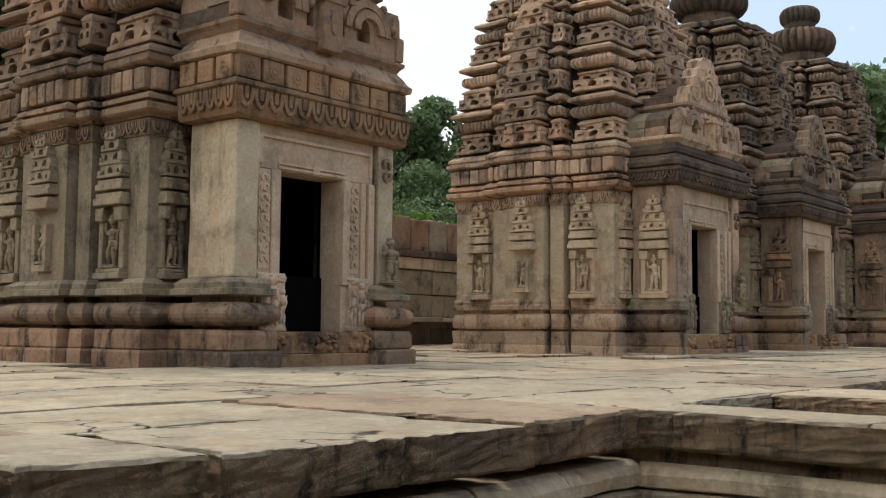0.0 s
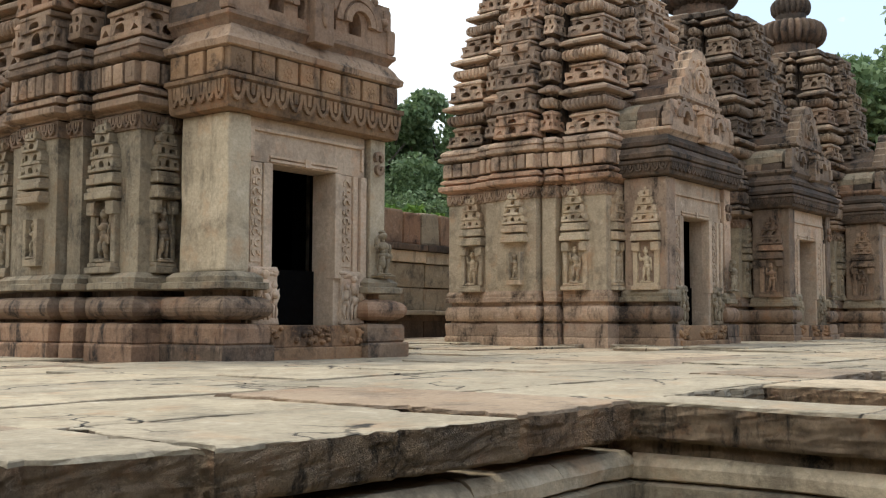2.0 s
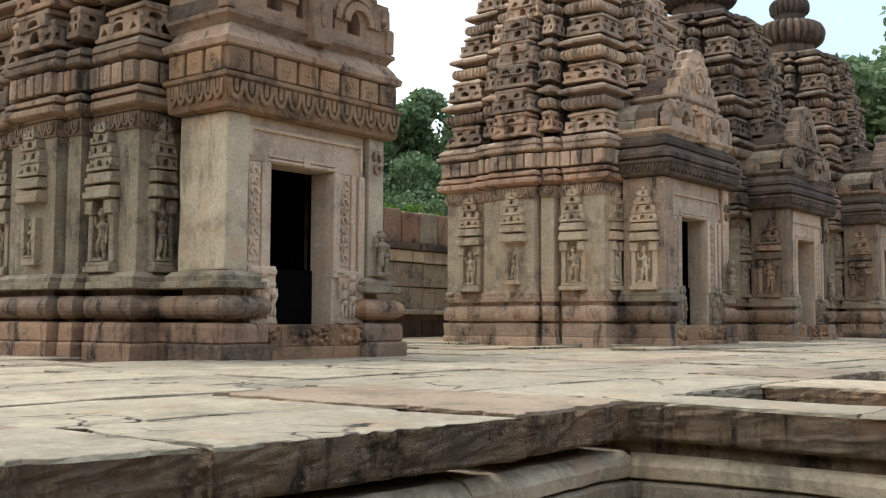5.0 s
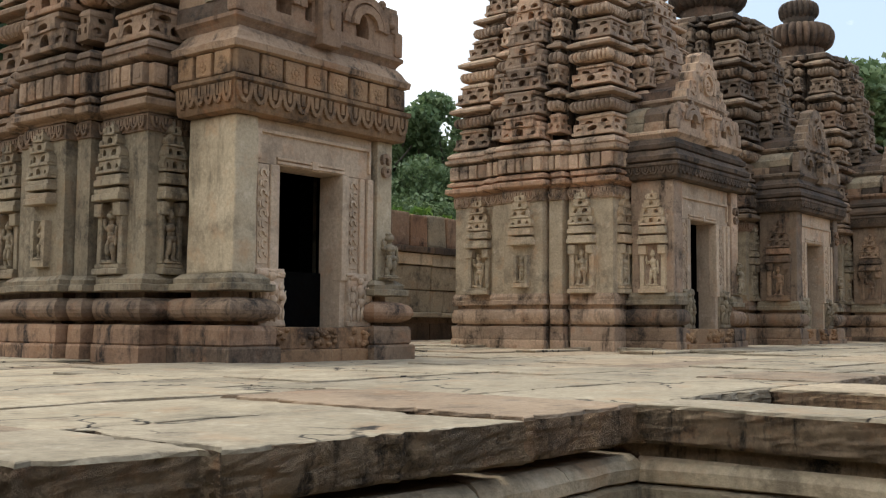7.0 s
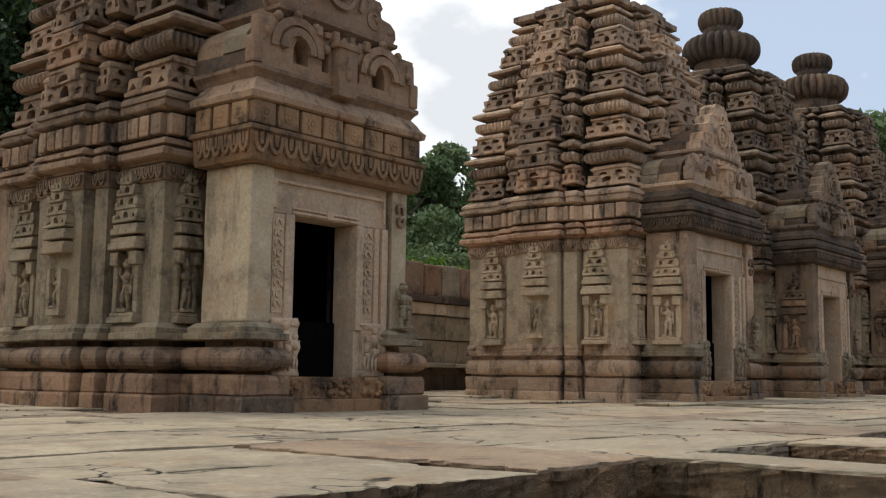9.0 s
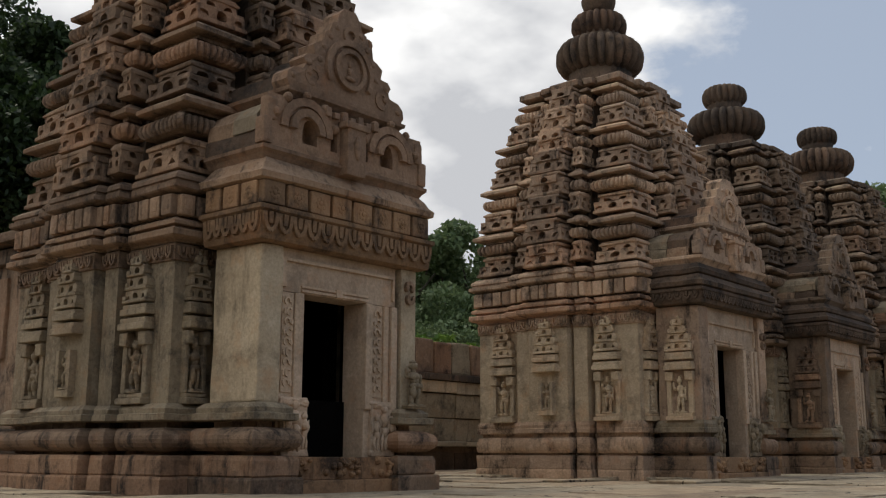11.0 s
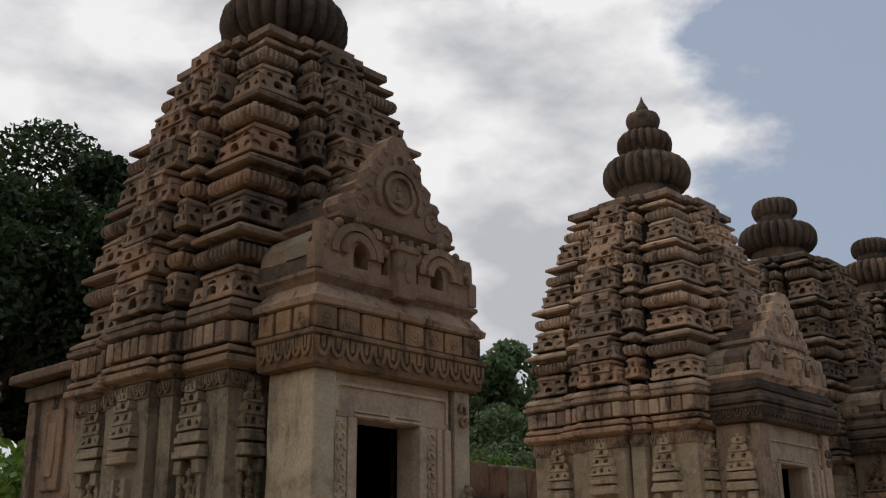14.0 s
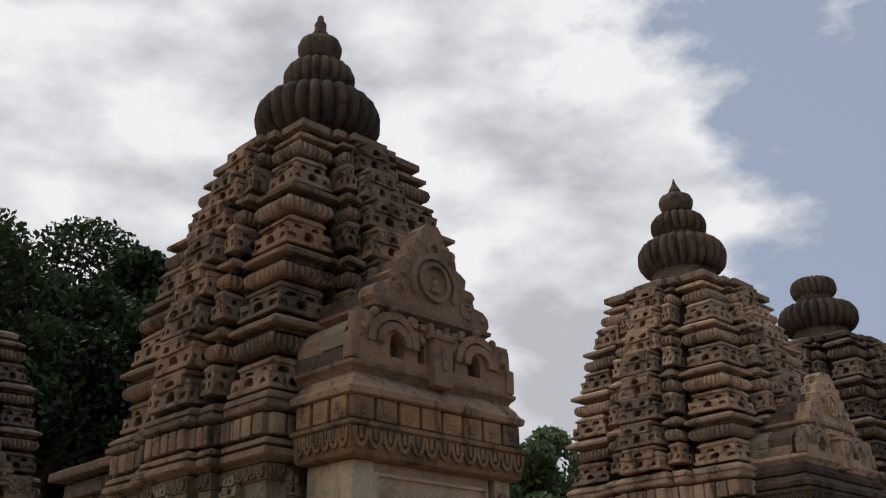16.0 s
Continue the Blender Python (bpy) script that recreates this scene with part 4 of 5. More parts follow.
def pediments(ob, seed, fl, fr, fy, plate, zb, hw, h2, g, hg, k):
    """Lower storey with two arched windows, upper gable with a round medallion, and the stepped roof behind them."""
    y = fy + 0.05
    bm = bmesh.new()
    loft(bm, [[(sx * (hw + o), yy - (o if yy < -2 else 0), z) for sx, yy in ((-1, y), (1, y), (1, -1.4), (-1, -1.4))] for o, z in ((-0.03, zb - 0.01), (0.0, zb + 0.04), (0.035, zb + 0.075), (0.035, zb + 0.11), (0.0, zb + 0.125))])
    part("pediment_base", bm, plate, ob)
    z0 = zb + 0.125
    bm = bmesh.new()
    # front plate with openings: a grid of recesses
    wdt = 2 * hw - 0.06
    cells = []
    cols = [0.0, 0.13, 0.20, 0.30, 0.36, 0.44, 0.56, 0.64, 0.70, 0.80, 0.87, 1.0]
    kinds = [None, None, ARCH, None, SLOT, None, SLOT, None, ARCH, None, None]
    for i, kd in enumerate(kinds):
        cells.append((cols[i], cols[i + 1], 0.0, 0.18, None, 0, 0))
        cells.append((cols[i], cols[i + 1], 0.18, 0.72, kd, 0.9 if kd is ARCH else 0.55, 0.94))
        cells.append((cols[i], cols[i + 1], 0.72, 1.0, None, 0, 0))
    holed(bm, (-wdt / 2, y, z0), (1, 0, 0), (0, 0, 1), wdt, h2 * 0.86, cells, 0.16)
    part("window_storey", bm, plate, ob, "pediment storey with arched windows")
    for sx in (-1, 1):
        bm = bmesh.new()
        cx = sx * hw * 0.535
        hump(bm, cx, y + 0.02, z0 + h2 * 0.36, 0.14 * k, 0.22 * k, 0.07, squash=1.0)
        hump(bm, cx, y + 0.02, z0 + h2 * 0.36, 0.25 * k, 0.33 * k, 0.05, squash=1.0)
        for j in range(5):
            a = math.pi * (0.1 + 0.8 * j / 4)
            bmesh.ops.create_uvsphere(bm, u_segments=8, v_segments=6, radius=0.05 * k, matrix=Matrix.Translation((cx + 0.40 * k * math.cos(a), y - 0.0, z0 + h2 * 0.36 + 0.36 * k * math.sin(a))))
        box(bm, sx * hw * 0.98 - 0.06, sx * hw * 0.98 + 0.06, y - 0.03, y + 0.1, z0, z0 + h2 * 0.45, 0.03)
        box(bm, sx * hw * 0.93 - 0.06, sx * hw * 0.93 + 0.06, y - 0.02, y + 0.1, z0 + h2 * 0.4, z0 + h2 * 0.8, 0.03)
        worn(bm, 0.008, 0.15, seed)
        part("arch", bm, plate, ob, "horseshoe arch carving")
    bm = bmesh.new()
    for j in range(7):
        xx = (j - 3) * 0.11 * k
        box(bm, xx - 0.035, xx + 0.035, y - 0.05, y + 0.02, z0 + h2 * 0.74, z0 + h2 * (0.84 if j % 2 else 0.90), 0.008)
    box(bm, -0.13, 0.13, y - 0.11, y + 0.02, z0 - 0.12, z0 + h2 * 0.62, 0.015)
    box(bm, -0.17, 0.17, y - 0.13, y + 0.02, z0 + h2 * 0.60, z0 + h2 * 0.72, 0.015)
    bmesh.ops.create_uvsphere(bm, u_segments=8, v_segments=6, radius=1, matrix=Matrix.Translation((0, y - 0.12, z0 + h2 * 0.28)) @ Matrix.Diagonal((0.045, 0.03, 0.13, 1)))
    worn(bm, 0.008, 0.15, seed)
    part("niche_shrine", bm, plate, ob, "small carved shrine model between the windows")
    # roof blocks stepping back beside and behind
    rr = random.Random(seed + 77)
    for sx in (-1, 1):
        ys = [y + 0.17, y + 0.17 + (-1.3 - y - 0.17) * 0.48, -1.3]
        for (ya, yb_) in zip(ys, ys[1:]):
            for a0, a1, za, zc_ in ((hw - 0.04, hw - 0.06, z0 - 0.002, z0 + h2 * 0.30), (hw - 0.07, hw - 0.30, z0 + h2 * 0.31, z0 + h2 * 0.90)):
                bm = bmesh.new()
                e = rr.uniform(-0.02, 0.02)
                loft(bm, [[(sx * (q + e), yy, z) for q, yy in ((0.2, ya + 0.006), (a, ya + 0.006), (a, yb_ - 0.006), (0.2, yb_ - 0.006))] for a, z in ((a0, za), (a0 * 0.98 + a1 * 0.02, za * 0.6 + zc_ * 0.4), (a0 * 0.6 + a1 * 0.4, za * 0.25 + zc_ * 0.75), (a1, zc_))])
                bmesh.ops.subdivide_edges(bm, edges=[e2 for e2 in bm.edges if e2.calc_length() > 0.25], cuts=3)
                worn(bm, 0.022, 0.2, seed + ya + za)
                part("roof_block", bm, (TAN, BUFF, GREY)[rr.randrange(3)], ob)
    # upper gable
    z1 = z0 + h2 * 0.93
    yg = y + 0.03
    bm = bmesh.new()
    loft(bm, [[(sx * (g + o), yy - (o if yy < -1.6 else 0), z) for sx, yy in ((-1, yg), (1, yg), (1, -1.2), (-1, -1.2))] for o, z in ((-0.03, z1), (0.0, z1 + 0.03), (0.03, z1 + 0.05), (0.035, z1 + 0.085), (0.0, z1 + 0.10))])
    part("gable_base", bm, plate, ob)
    zg = z1 + 0.10
    steps = [(1.0, 0.0), (1.05, 0.06), (1.03, 0.14), (0.94, 0.20), (0.78, 0.22), (0.74, 0.28), (0.79, 0.33), (0.73, 0.38), (0.60, 0.40), (0.62, 0.50), (0.53, 0.55), (0.45, 0.58), (0.42, 0.68), (0.34, 0.71), (0.31, 0.80), (0.22, 0.83), (0.20, 0.92), (0.10, 1.0)]
    if k < 0.9:
        steps = [(1.0, 0.0), (1.0, 0.12), (0.84, 0.17), (0.82, 0.32), (0.68, 0.37), (0.68, 0.52), (0.54, 0.58), (0.52, 0.72), (0.36, 0.77), (0.34, 0.90), (0.16, 1.0)]
    pts = [(g * a, zg + hg * b) for a, b in steps] + [(-g * a, zg + hg * b) for a, b in steps[::-1]]
    bm = bmesh.new()
    outline_slab(bm, pts, yg, yg + 0.22)
    cz = zg + hg * 0.36
    hump(bm, 0, yg + 0.01, cz, 0.0, 0.165 * k, 0.02, 24, 0, 2 * math.pi)
    hump(bm, 0, yg + 0.01, cz, 0.17 * k, 0.215 * k, 0.055, 28, 0, 2 * math.pi)
    hump(bm, 0, yg + 0.01, cz - 0.02, 0.27 * k, 0.33 * k, 0.045, 20, -0.5, math.pi + 0.5)
    for sx in (-1, 1):
        hump(bm, sx * g * 0.62, yg + 0.01, zg + hg * 0.17, 0.06 * k, 0.105 * k, 0.022, 14, 0, 2 * math.pi)
        for a, b in steps[2:-2:2]:
            bmesh.ops.create_uvsphere(bm, u_segments=8, v_segments=6, radius=1, matrix=Matrix.Translation((sx * g * (a - 0.09), yg, zg + hg * (b - 0.03))) @ Matrix.Diagonal((0.045 * k, 0.02, 0.035 * k, 1)))
    hump(bm, 0, yg + 0.01, zg + hg * 0.72, 0.05 * k, 0.10 * k, 0.045, 16, 0, 2 * math.pi)
    for dx, dz, rx, rz in ((0, 0.05, 0.03, 0.035), (0, -0.02, 0.04, 0.05), (0, -0.09, 0.07, 0.03)):
        bmesh.ops.create_uvsphere(bm, u_segments=8, v_segments=6, radius=1, matrix=Matrix.Translation((dx, yg - 0.02, cz + dz * k)) @ Matrix.Diagonal((rx * k, 0.025, rz * k, 1)))
    worn(bm, 0.010, 0.12, seed)
    part("gable", bm, plate, ob, "carved gable with a round medallion")
    bm = bmesh.new()
    loft(bm, [[(sx * a, yy, z) for sx, yy in ((-1, yg + 0.222), (1, yg + 0.222), (1, -1.0), (-1, -1.0))] for a, z in ((g - 0.01, zg - 0.002), (g - 0.05, zg + hg * 0.16), (g * 0.55, zg + hg * 0.32), (g * 0.4, zg + hg * 0.5))])
    bmesh.ops.subdivide_edges(bm, edges=[e for e in bm.edges if e.calc_length() > 0.3], cuts=2)
    worn(bm, 0.02, 0.3, seed)
    part("gable_roof", bm, GREY, ob)


TABLE_A = [(2.7, 1.45), (3.2, 1.45), (3.7, 1.43), (4.2, 1.37), (4.7, 1.30), (5.24, 1.19), (5.83, 1.00), (6.3, 0.81)]
TABLE_B = [(2.7, 1.44), (3.2, 1.45), (3.68, 1.44), (4.1, 1.39), (4.54, 1.31), (5.17, 1.14), (5.65, 0.94)]
shrine("shrine", "large weathered tan sandstone shrine with blackened curved tower", pose(7.20, 9.55, 0), TABLE_A, 6.09, 0.90,
       [("amalaka", 0.79, 6.47, 7.12), ("amalaka", 0.46, 7.19, 7.62), ("pot", 0.27, 7.65, 8.06), ("spike", 0.10, 8.05, 8.42)], 3, zc=0.12, shift=(-0.08, -0.10, 0), lean=(0, -0.20, 0), foot=None)
shrine("shrine", "tan sandstone shrine with pierced tower and pointed finial", pose(13.95, 8.50, 0) @ Matrix.Diagonal((1, 0.963, 1, 1)), TABLE_B, 5.74, 0.95,
       [("amalaka", 0.725, 6.22, 6.80), ("amalaka", 0.46, 6.86, 7.26), ("pot", 0.27, 7.29, 7.66), ("cone", 0.12, 7.65, 7.95)], 7, zc=0.10, pier_niche=True, stack=WARM, walls=CREAM, foot=WARM, spread=0.28, lean=(0, -0.02, 0))
TABLE_C = [(2.7, 1.46), (3.2, 1.45), (3.8, 1.40), (4.4, 1.32), (5.0, 1.20), (5.6, 1.06), (6.15, 0.90)]
CX, CY, DX, DY = 18.85, 8.74, 23.92, 8.82
shrine_c = shrine("shrine", "blackened sandstone shrine with ribbed disc on its tower", pose(CX, CY, 0), TABLE_C, 5.88, 0.92,
       [("amalaka", 0.75, 6.32, 6.88), ("amalaka", 0.43, 7.02, 7.42)], 12, pier_niche=True, stack=DUSK, walls=BUFF, foot=TAN, spread=0.45)
copy_thing(shrine_c, pose(DX, DY, 0) @ Matrix.Scale(1.05, 4))
rear = copy_thing(shrine_c, pose(6.70, 19.9, 0) @ Matrix.Scale(1.07, 4))
tagged(rear, "ochre sandstone shrine standing behind the front row")


# ---- platform, tank and ground ----
def flat(name, mat, label, category, boxes_, bevel=0.0, kind="structure"):
    bm = bmesh.new()
    for b in boxes_:
        box(bm, *b, bevel)
    return tagged(new(name, mesh_of(name, bm, mat)), label, category, kind=kind)


CORNER_X, EDGE_Y = 3.64, 1.97      # inner corner of the platform's edge over the sunken court
TOP = -0.07
platform = flat("platform", EDGE, "raised sandstone temple platform with paved top", "platform",
                [(-14, 45, EDGE_Y + 0.32, 30, -1.3, TOP), (CORNER_X + 0.07, 4.0, -6, EDGE_Y + 0.32, -1.3, TOP), (5.0, 5.7, -6, EDGE_Y + 0.32, -1.3, TOP),
                 (6.9, 45, -6, EDGE_Y + 0.32, -1.3, TOP), (4.0, 5.0, -6, EDGE_Y + 0.02, -1.3, -0.48), (5.7, 6.9, -6, EDGE_Y + 0.02, -1.3, -0.48)])
bm = bmesh.new()
box(bm, -900, 900, -900, 900, -1.7, -1.25)
ground = tagged(new("ground", mesh_of("ground", bm, EARTH)), "bare earth and scrub round the temples", "ground", kind="structure")


def rough_slab(x0, x1, y0, y1, z0, z1, seed, chip=0.03, gap=0.005, skew=0.0):
    """A paving or coping stone with uneven, chipped edges."""
    r = random.Random(seed)
    bm = bmesh.new()
    pts = []
    for ax, ay, bx, by in ((x0, y0, x1, y0 + skew), (x1, y0 + skew, x1, y1), (x1, y1, x0, y1), (x0, y1, x0, y0)):
        ln = math.hypot(bx - ax, by - ay)
        k = max(3, min(14, round(ln / 0.16))) if z1 - z0 < 0.1 else max(4, min(44, round(ln / 0.05)))
        for i in range(k):
            t = i / k
            px, py = ax + (bx - ax) * t, ay + (by - ay) * t
            inw = gap + abs(noise.noise(Vector((px * 1.6 + seed, py * 1.6, seed * 0.7)))) * chip + (r.random() ** 6) * chip * 1.5
            nx, ny = -(by - ay) / ln, (bx - ax) / ln
            pts.append((px + nx * inw, py + ny * inw))
    cx, cy = (x0 + x1) / 2, (y0 + y1) / 2

    def ring(z, s, rough=0.0):
        out = []
        for px, py in pts:
            k = s + rough * (0.5 + 0.4 * noise.noise(Vector((px * 7, py * 7, z * 20 + seed))) + 0.7 * noise.noise(Vector((px * 19, py * 19, z * 40 + seed))) + 0.7 * noise.noise(Vector((px * 43, py * 43, z * 50 + seed))))
            out.append((px - (px - cx) / max(abs(x1 - x0), 0.1) * 2 * k, py - (py - cy) / max(abs(y1 - y0), 0.1) * 2 * k, z + noise.noise(Vector((px * 2, py * 2, seed))) * 0.006))
        return out
    h = z1 - z0
    rings = [ring(z0, 0.014, 0.012)]
    if h > 0.1:
        rings += [ring(z0 + h * f, 0.0, 0.015) for f in (0.1, 0.2, 0.3, 0.4, 0.5, 0.6, 0.7, 0.8)]
    loft(bm, rings + [ring(z1 - 0.014, 0.0, 0.016 if h > 0.1 else 0.006), ring(z1 - 0.003, 0.006, 0.01 if h > 0.1 else 0.0), ring(z1, 0.016)])
    return bm


slab_rng = random.Random(5)


def lay(parent, x0, x1, y0, y1, seed, skip=()):
    """Courses of long irregular slabs."""
    y, k = y0, 0
    while y < y1 - 0.05:
        d = slab_rng.uniform(0.5, 1.0)
        if y + d > y1 - 0.3:
            d = y1 - y
        x = x0 + slab_rng.uniform(-0.6, 0.0) if k else x0
        while x < x1 - 0.02:
            ln = slab_rng.uniform(0.9, 2.6) * (1 + 0.03 * max(0, x - 8))
            xe = min(x + ln, x1)
            if xe > x1 - 0.4:
                xe = x1
            if not any(a < (x + xe) / 2 < b and c < y + d / 2 < e for a, b, c, e in skip):
                k += 1
                z = slab_rng.uniform(-0.016, 0.006)
                z -= 0.045 * min(1, max(0, (y - 3.5) / 3)) * min(1, max(0, (11.5 - x) / 1.5))    # the paving sinks a little towards the large shrine
                part("slab", rough_slab(max(x, x0), xe, y, y + d, TOP - 0.03, z, seed + k), SLAB if slab_rng.random() > 0.06 else REDSLAB, parent)
            x = xe
        y += d


# coping over the court, thick rough stones
breaks = [-6.0, -4.4, -3.1, -1.7, -0.5, 0.45, 1.19, 1.67, 2.83, CORNER_X + 0.01]
front = [2.20, 2.20, 2.19, 2.18, 2.17, 2.15, 2.12, 2.01, 1.92, 1.97]      # the edge's distance at each joint
for i, (a, b) in enumerate(zip(breaks, breaks[1:])):
    last = i == len(breaks) - 2
    second(part("coping", rough_slab(a, b, front[i] - 0.01, EDGE_Y + (1.5 if last else 0.80), -0.145, (0.0, -0.006, 0.003)[i % 3], 70 + i, 0.035, 0.007, front[i + 1] - front[i]), REDSLAB if last else SLAB, platform,
         "reddish coping slab" if last else "rough-edged coping slab"), EDGE, lambda p: p.center.z < -0.013)
yb = [EDGE_Y + 0.03, 0.9, -0.35, -1.7, -3.2, -6.0]
for i, (a, b) in enumerate(zip(yb, yb[1:])):
    for x0, x1, k in ((CORNER_X - 0.02, 4.02, 90), (4.98, 5.72, 100)):
        second(part("coping", rough_slab(x0, x1, b, a, -0.145, 0.002, k + i, 0.012, 0.004), SLAB, platform), EDGE, lambda p: p.center.z < -0.013)
lay(platform, CORNER_X, 6.9, EDGE_Y + 0.0, EDGE_Y + 0.80, 300)
lay(platform, 6.9, 12.0, -3.0, EDGE_Y + 0.80, 350)
lay(platform, 12.0, 30.0, EDGE_Y - 0.5, EDGE_Y + 0.80, 380)
lay(platform, -6.0, 30.0, EDGE_Y + 0.80, 7.8, 400, skip=((2.6, CORNER_X + 0.05, 0, EDGE_Y + 1.2),))
lay(platform, -3.0, 30.0, 7.8, 13.0, 700, skip=((5.9, 8.5, 8.0, 10.7), (12.7, 15.2, 7, 9.8), (CX - 1.3, CX + 1.3, 7, 9.8), (DX - 1.3, DX + 1.3, 7, 9.8)))


def course(x0, x1, y0, y1, axis, seed):
    """Moulded courses under the coping: a rounded band over a fillet."""
    n = 1 if axis == "x" and x1 - x0 < 0.8 else 4
    for i in range(n):
        for nm, prof, mat in (("band", [(-0.03, -0.195), (0.0, -0.215), (0.02, -0.245), (0.015, -0.29), (-0.01, -0.30)], CREAM), ("fillet", [(0.0, -0.305), (0.035, -0.315), (0.04, -0.36), (0.01, -0.375)], BUFF),
                              ("block", [(-0.05, -0.38), (-0.045, -0.62), (-0.055, -0.63)], WARM), ("block", [(-0.03, -0.635), (-0.02, -0.95), (-0.03, -1.3)], EDGE)):
            t0, t1 = i / n, (i + 1) / n - 0.003
            bm = bmesh.new()
            if axis == "x":
                a, b = x0 + (x1 - x0) * t0, x0 + (x1 - x0) * t1
                loft(bm, [[(a, y0 - o, z), (b, y0 - o, z), (b, y0 + 0.34, z), (a, y0 + 0.34, z)] for o, z in prof])
            else:
                a, b = y0 + (y1 - y0) * t0, y0 + (y1 - y0) * t1
                loft(bm, [[(x0 - o, b, z), (x0 - o, a, z), (x0 + 0.09, a, z), (x0 + 0.09, b, z)] for o, z in prof])
            bmesh.ops.subdivide_edges(bm, edges=[e for e in bm.edges if e.calc_length() > 0.2], cuts=5)
            worn(bm, 0.02, 0.2, seed + i)
            part(nm, bm, mat, platform)


course(-6.0, 1.18, 2.24, 0, "x", 31)
course(1.185, 1.66, 2.13, 0, "x", 33)
course(1.665, CORNER_X + 0.05, EDGE_Y + 0.04, 0, "x", 35)
course(CORNER_X + 0.05, 0, -6.0, EDGE_Y + 0.06, "y", 37)


# ---- walls behind the shrines ----
back = thing("boundary_wall", "old stone wall of reused blocks behind the shrines", "wall")
x = 9.5
k = 0
while x < 24:
    ln = slab_rng.uniform(0.9, 1.8)
    for z0, z1, dd, mat in ((-0.2, 0.33, 0.0, GREY), (0.43, 0.52, 0.30, SLAB), (0.52, 0.96, 0.0, BUFF), (0.97, 1.42, 0.02, BUFF), (1.44, 1.66, 0.06, CREAM), (1.68, 1.80, 0.12, GREY)):
        bm = bmesh.new()
        box(bm, x + 0.005, x + ln - 0.005, 13.2 - dd, 13.7, z0, z1, 0.02, 0.01)
        part("block", bm, mat, back)
    zt = slab_rng.uniform(2.05, 2.5)
    n = 3
    for j in range(n):
        bm = bmesh.new()
        a = x + ln * j / n
        box(bm, a + 0.01, a + ln / n - 0.02, 13.25, 13.65, 1.80, zt - slab_rng.uniform(0, 0.22), 0.05, 0.02)
        part("block", bm, (BUFF, ROSE, TAN)[k % 3], back)
        k += 1
    x += ln
bm = bmesh.new()
box(bm, 9.5, 24, 13.22, 13.68, 0.30, 0.45)
part("core", bm, GREY, back)

annex = thing("annex", "low flat-roofed stone annex with framed panels", "building", m=pose(6.05, 0, 0))
for nm, b, bv, mat in (("base", (-0.10, 2.4, 11.0, 12.72, -0.1, 0.55), 0.03, GREY), ("wall", (0.04, 2.3, 11.0, 12.60, 0.55, 2.62), 0.01, DUSK), ("beam", (-0.05, 2.35, 11.0, 12.68, 2.45, 2.63), 0.02, DUSK),
                       ("roof_slab", (-0.22, 2.45, 10.98, 12.80, 2.66, 2.78), 0.03, TAN), ("pilaster", (-0.03, 0.1, 11.35, 11.55, 0.55, 2.44), 0.015, DUSK), ("pilaster", (-0.03, 0.1, 12.40, 12.60, 0.55, 2.44), 0.015, DUSK),
                       ("panel", (0.0, 0.1, 11.75, 12.2, 1.35, 2.3), 0.02, ROSE), ("panel", (-0.02, 0.1, 11.88, 12.07, 1.5, 2.15), 0.02, ROSE)):
    bm = bmesh.new()
    box(bm, *b, bv)
    bmesh.ops.subdivide_edges(bm, edges=[e for e in bm.edges if e.calc_length() > 0.4], cuts=3)
    worn(bm, 0.02, 0.3, 5)
    part(nm, bm, mat, annex)


# Unseen walls behind and beside the eye, added to block low sky light
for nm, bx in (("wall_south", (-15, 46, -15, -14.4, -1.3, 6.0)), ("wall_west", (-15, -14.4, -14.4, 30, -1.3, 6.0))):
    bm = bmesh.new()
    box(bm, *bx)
    tagged(new(nm, mesh_of(nm, bm, GREY)), "plain unseen wall added to hold back low sky light", "wall", kind="structure")


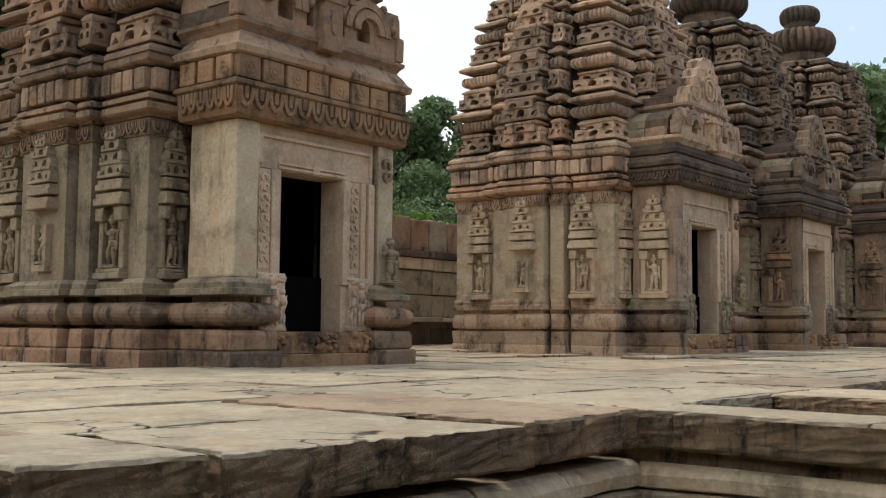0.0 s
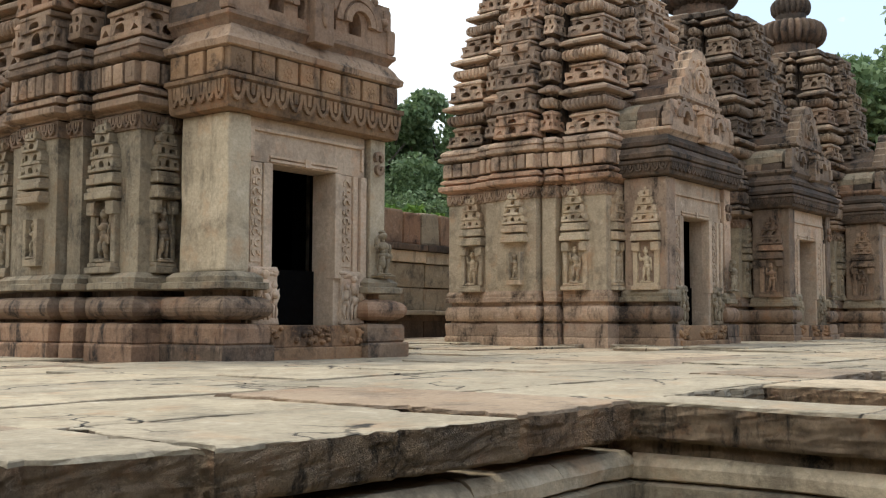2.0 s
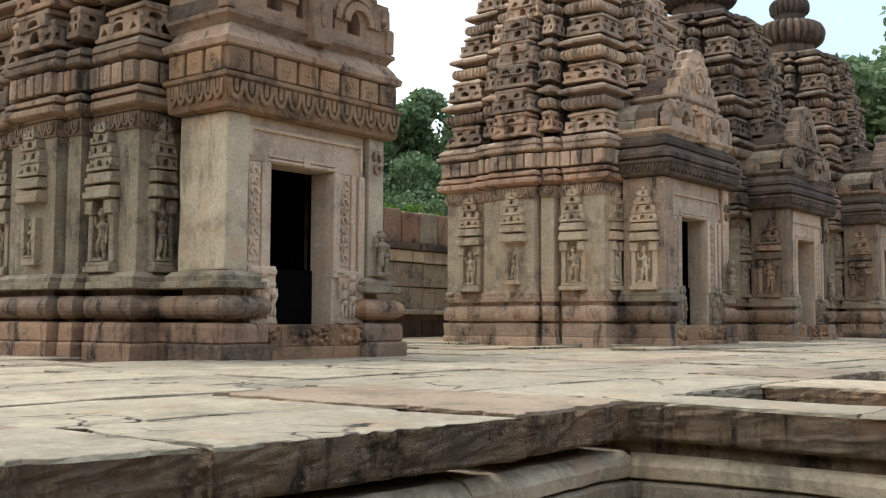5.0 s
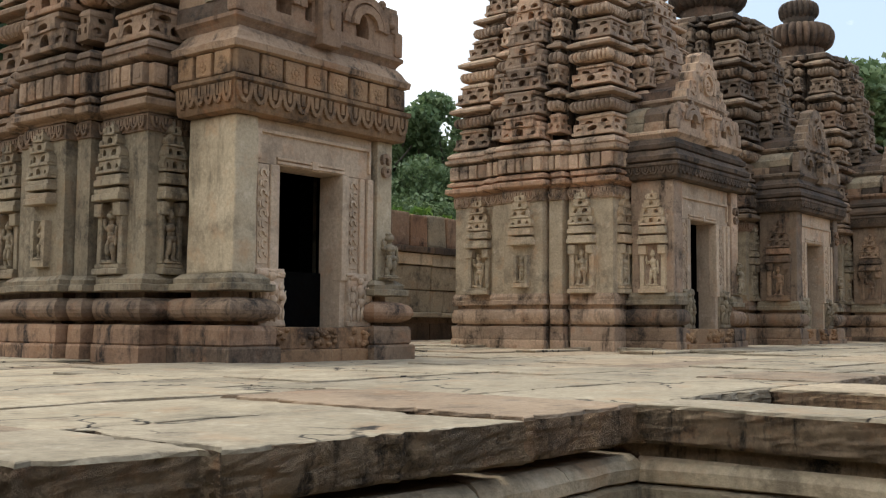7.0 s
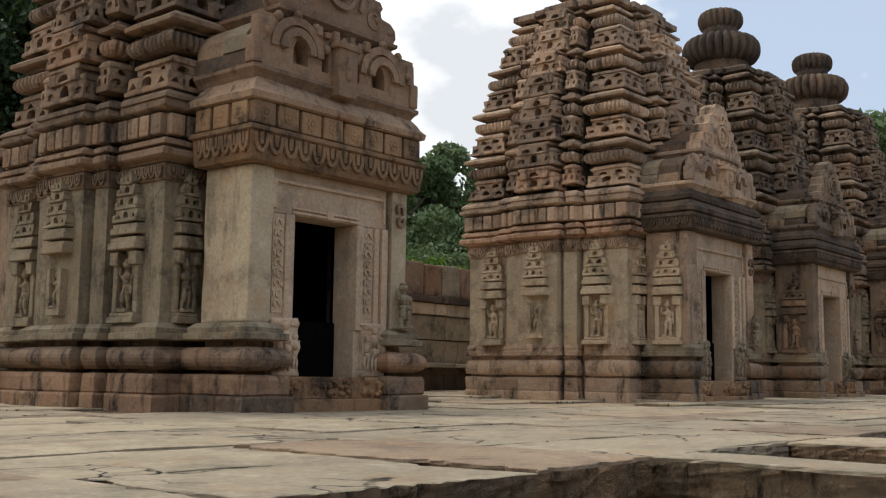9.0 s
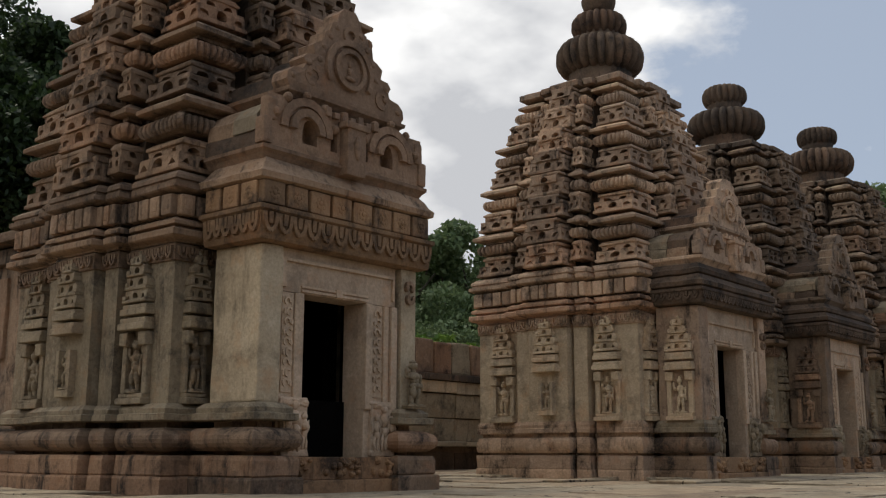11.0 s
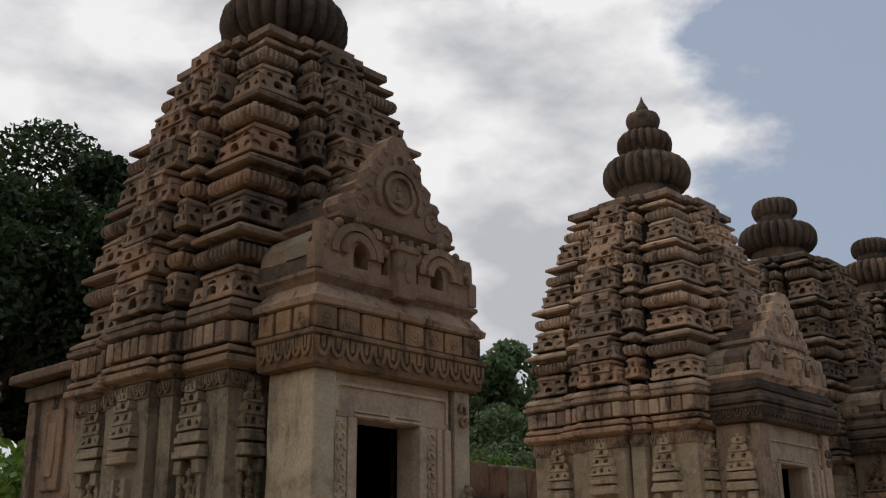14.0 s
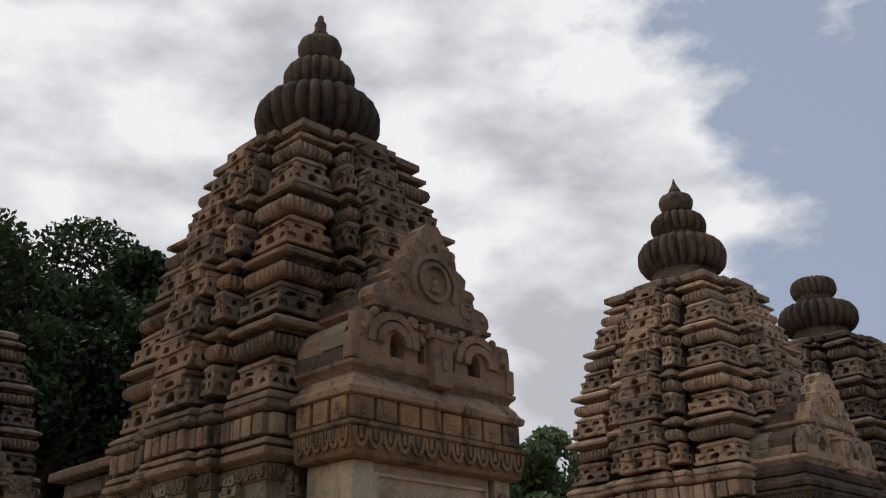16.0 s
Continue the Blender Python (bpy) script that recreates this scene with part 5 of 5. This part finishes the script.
# ---- trees ----
def tree(m, height, spread, leaves, seed, mat, label, leaf=0.16, trunk_share=0.35):
    r = random.Random(seed)
    ob = thing("tree", label, "tree", "trees behind the temples", m=m)
    bm = bmesh.new()

    def limb(p, q, r0, r1, n=7):
        d = (q - p)
        side = d.orthogonal().normalized()
        up = d.cross(side).normalized()
        rings = []
        for t, rad in ((0, r0), (0.35, r0 * 0.7 + r1 * 0.3), (0.7, r0 * 0.4 + r1 * 0.6), (1, r1)):
            c = p + d * t + Vector((noise.noise(p + d * t), noise.noise(q + d * t), 0)) * 0.12 * (t > 0)
            rings.append([c + (side * math.cos(2 * math.pi * i / n) + up * math.sin(2 * math.pi * i / n)) * rad for i in range(n)])
        loft(bm, rings)
    base = Vector((0, 0, -0.1))
    fork = Vector((r.uniform(-0.3, 0.3), r.uniform(-0.3, 0.3), height * trunk_share))
    limb(base, fork, height * 0.03, height * 0.02)
    clumps = []
    for i in range(9):
        a = 2 * math.pi * i / 9 + r.uniform(-0.3, 0.3)
        q = Vector((math.cos(a) * spread * r.uniform(0.35, 0.85), math.sin(a) * spread * r.uniform(0.35, 0.85), height * r.uniform(0.5, 0.88)))
        limb(fork, q, height * 0.014, height * 0.004)
        clumps.append((q, spread * r.uniform(0.30, 0.48)))
        for j in range(4):
            q2 = q + Vector((r.gauss(0, 1), r.gauss(0, 1), r.gauss(0.1, 0.8))) * spread * 0.30
            q2.z = min(q2.z, height * 0.97)
            limb(fork.lerp(q, 0.6), q2, height * 0.006, height * 0.002, 5)
            clumps.append((q2, spread * r.uniform(0.16, 0.30)))
    part("trunk", bm, BARK, ob)
    rg = np.random.default_rng(seed)
    pick = rg.integers(0, len(clumps), leaves)
    cen = np.array([tuple(c) for c, _ in clumps])[pick]
    rad = np.array([s for _, s in clumps])[pick]
    v = rg.normal(size=(leaves, 3))
    v /= np.linalg.norm(v, axis=1)[:, None]
    pos = cen + v * (rad * rg.uniform(0.35, 1.0, leaves) ** 0.6)[:, None] * np.array([1, 1, 0.72])
    u = rg.normal(size=(leaves, 3))
    u /= np.linalg.norm(u, axis=1)[:, None]
    w = np.cross(u, rg.normal(size=(leaves, 3)))
    w /= np.linalg.norm(w, axis=1)[:, None]
    sz = leaf * rg.uniform(0.6, 1.4, leaves)[:, None]
    quads = np.stack([pos - u * sz, pos + w * sz * 0.55, pos + u * sz, pos - w * sz * 0.55], 1).reshape(-1, 3)
    me = bpy.data.meshes.new("crown")
    me.from_pydata(quads.tolist(), [], np.arange(leaves * 4).reshape(-1, 4).tolist())
    me.materials.append(mat)
    place("crown", me, ob)
    return ob


def at(yaw, dist, z=-1.25, turn=0.0, s=1.0):
    a = radians(yaw)
    return pose(-math.sin(a) * dist, math.cos(a) * dist, z, 0, 0, turn) @ Matrix.Scale(s, 4)


big = tree(at(-23, 30), 14.6, 6.0, 110000, 1, LEAF_DARK, "tall dark green tree behind the shrines", 0.105)
far = tree(at(-50, 42), 10.0, 4.5, 34000, 2, LEAF, "dense green tree beyond the boundary wall", 0.125, 0.25)
for yaw, dist, turn, s in ((-30.5, 33, 40, 0.97), (-17, 33, 110, 1.02), (-26, 40, 200, 1.05), (-20, 42, 290, 1.1)):
    copy_thing(big, at(yaw, dist, -1.25, turn, s))
for yaw, dist, turn, s in ((-45, 40, 70, 0.95), (-54, 44, 160, 0.92), (-40, 44, 30, 1.0), (-35, 46, 80, 1.1), (-59, 48, 250, 1.0), (-70, 50, 20, 1.12), (-74, 46, 130, 1.4), (-79, 50, 230, 1.2), (-64, 55, 50, 1.0), (-48, 36, 200, 0.7), (-51.5, 38, 300, 0.66)):
    copy_thing(far, at(yaw, dist, -1.25, turn, s))
tree(at(-49.75, 23), 4.6, 1.2, 6000, 9, LEAF_BRIGHT, "young bright green tree over the wall", 0.10, 0.4)
tree(at(-27, 17, -1.25), 3.6, 1.6, 3500, 19, LEAF_BRIGHT, "low green shrub tree by the annex", 0.09, 0.3)
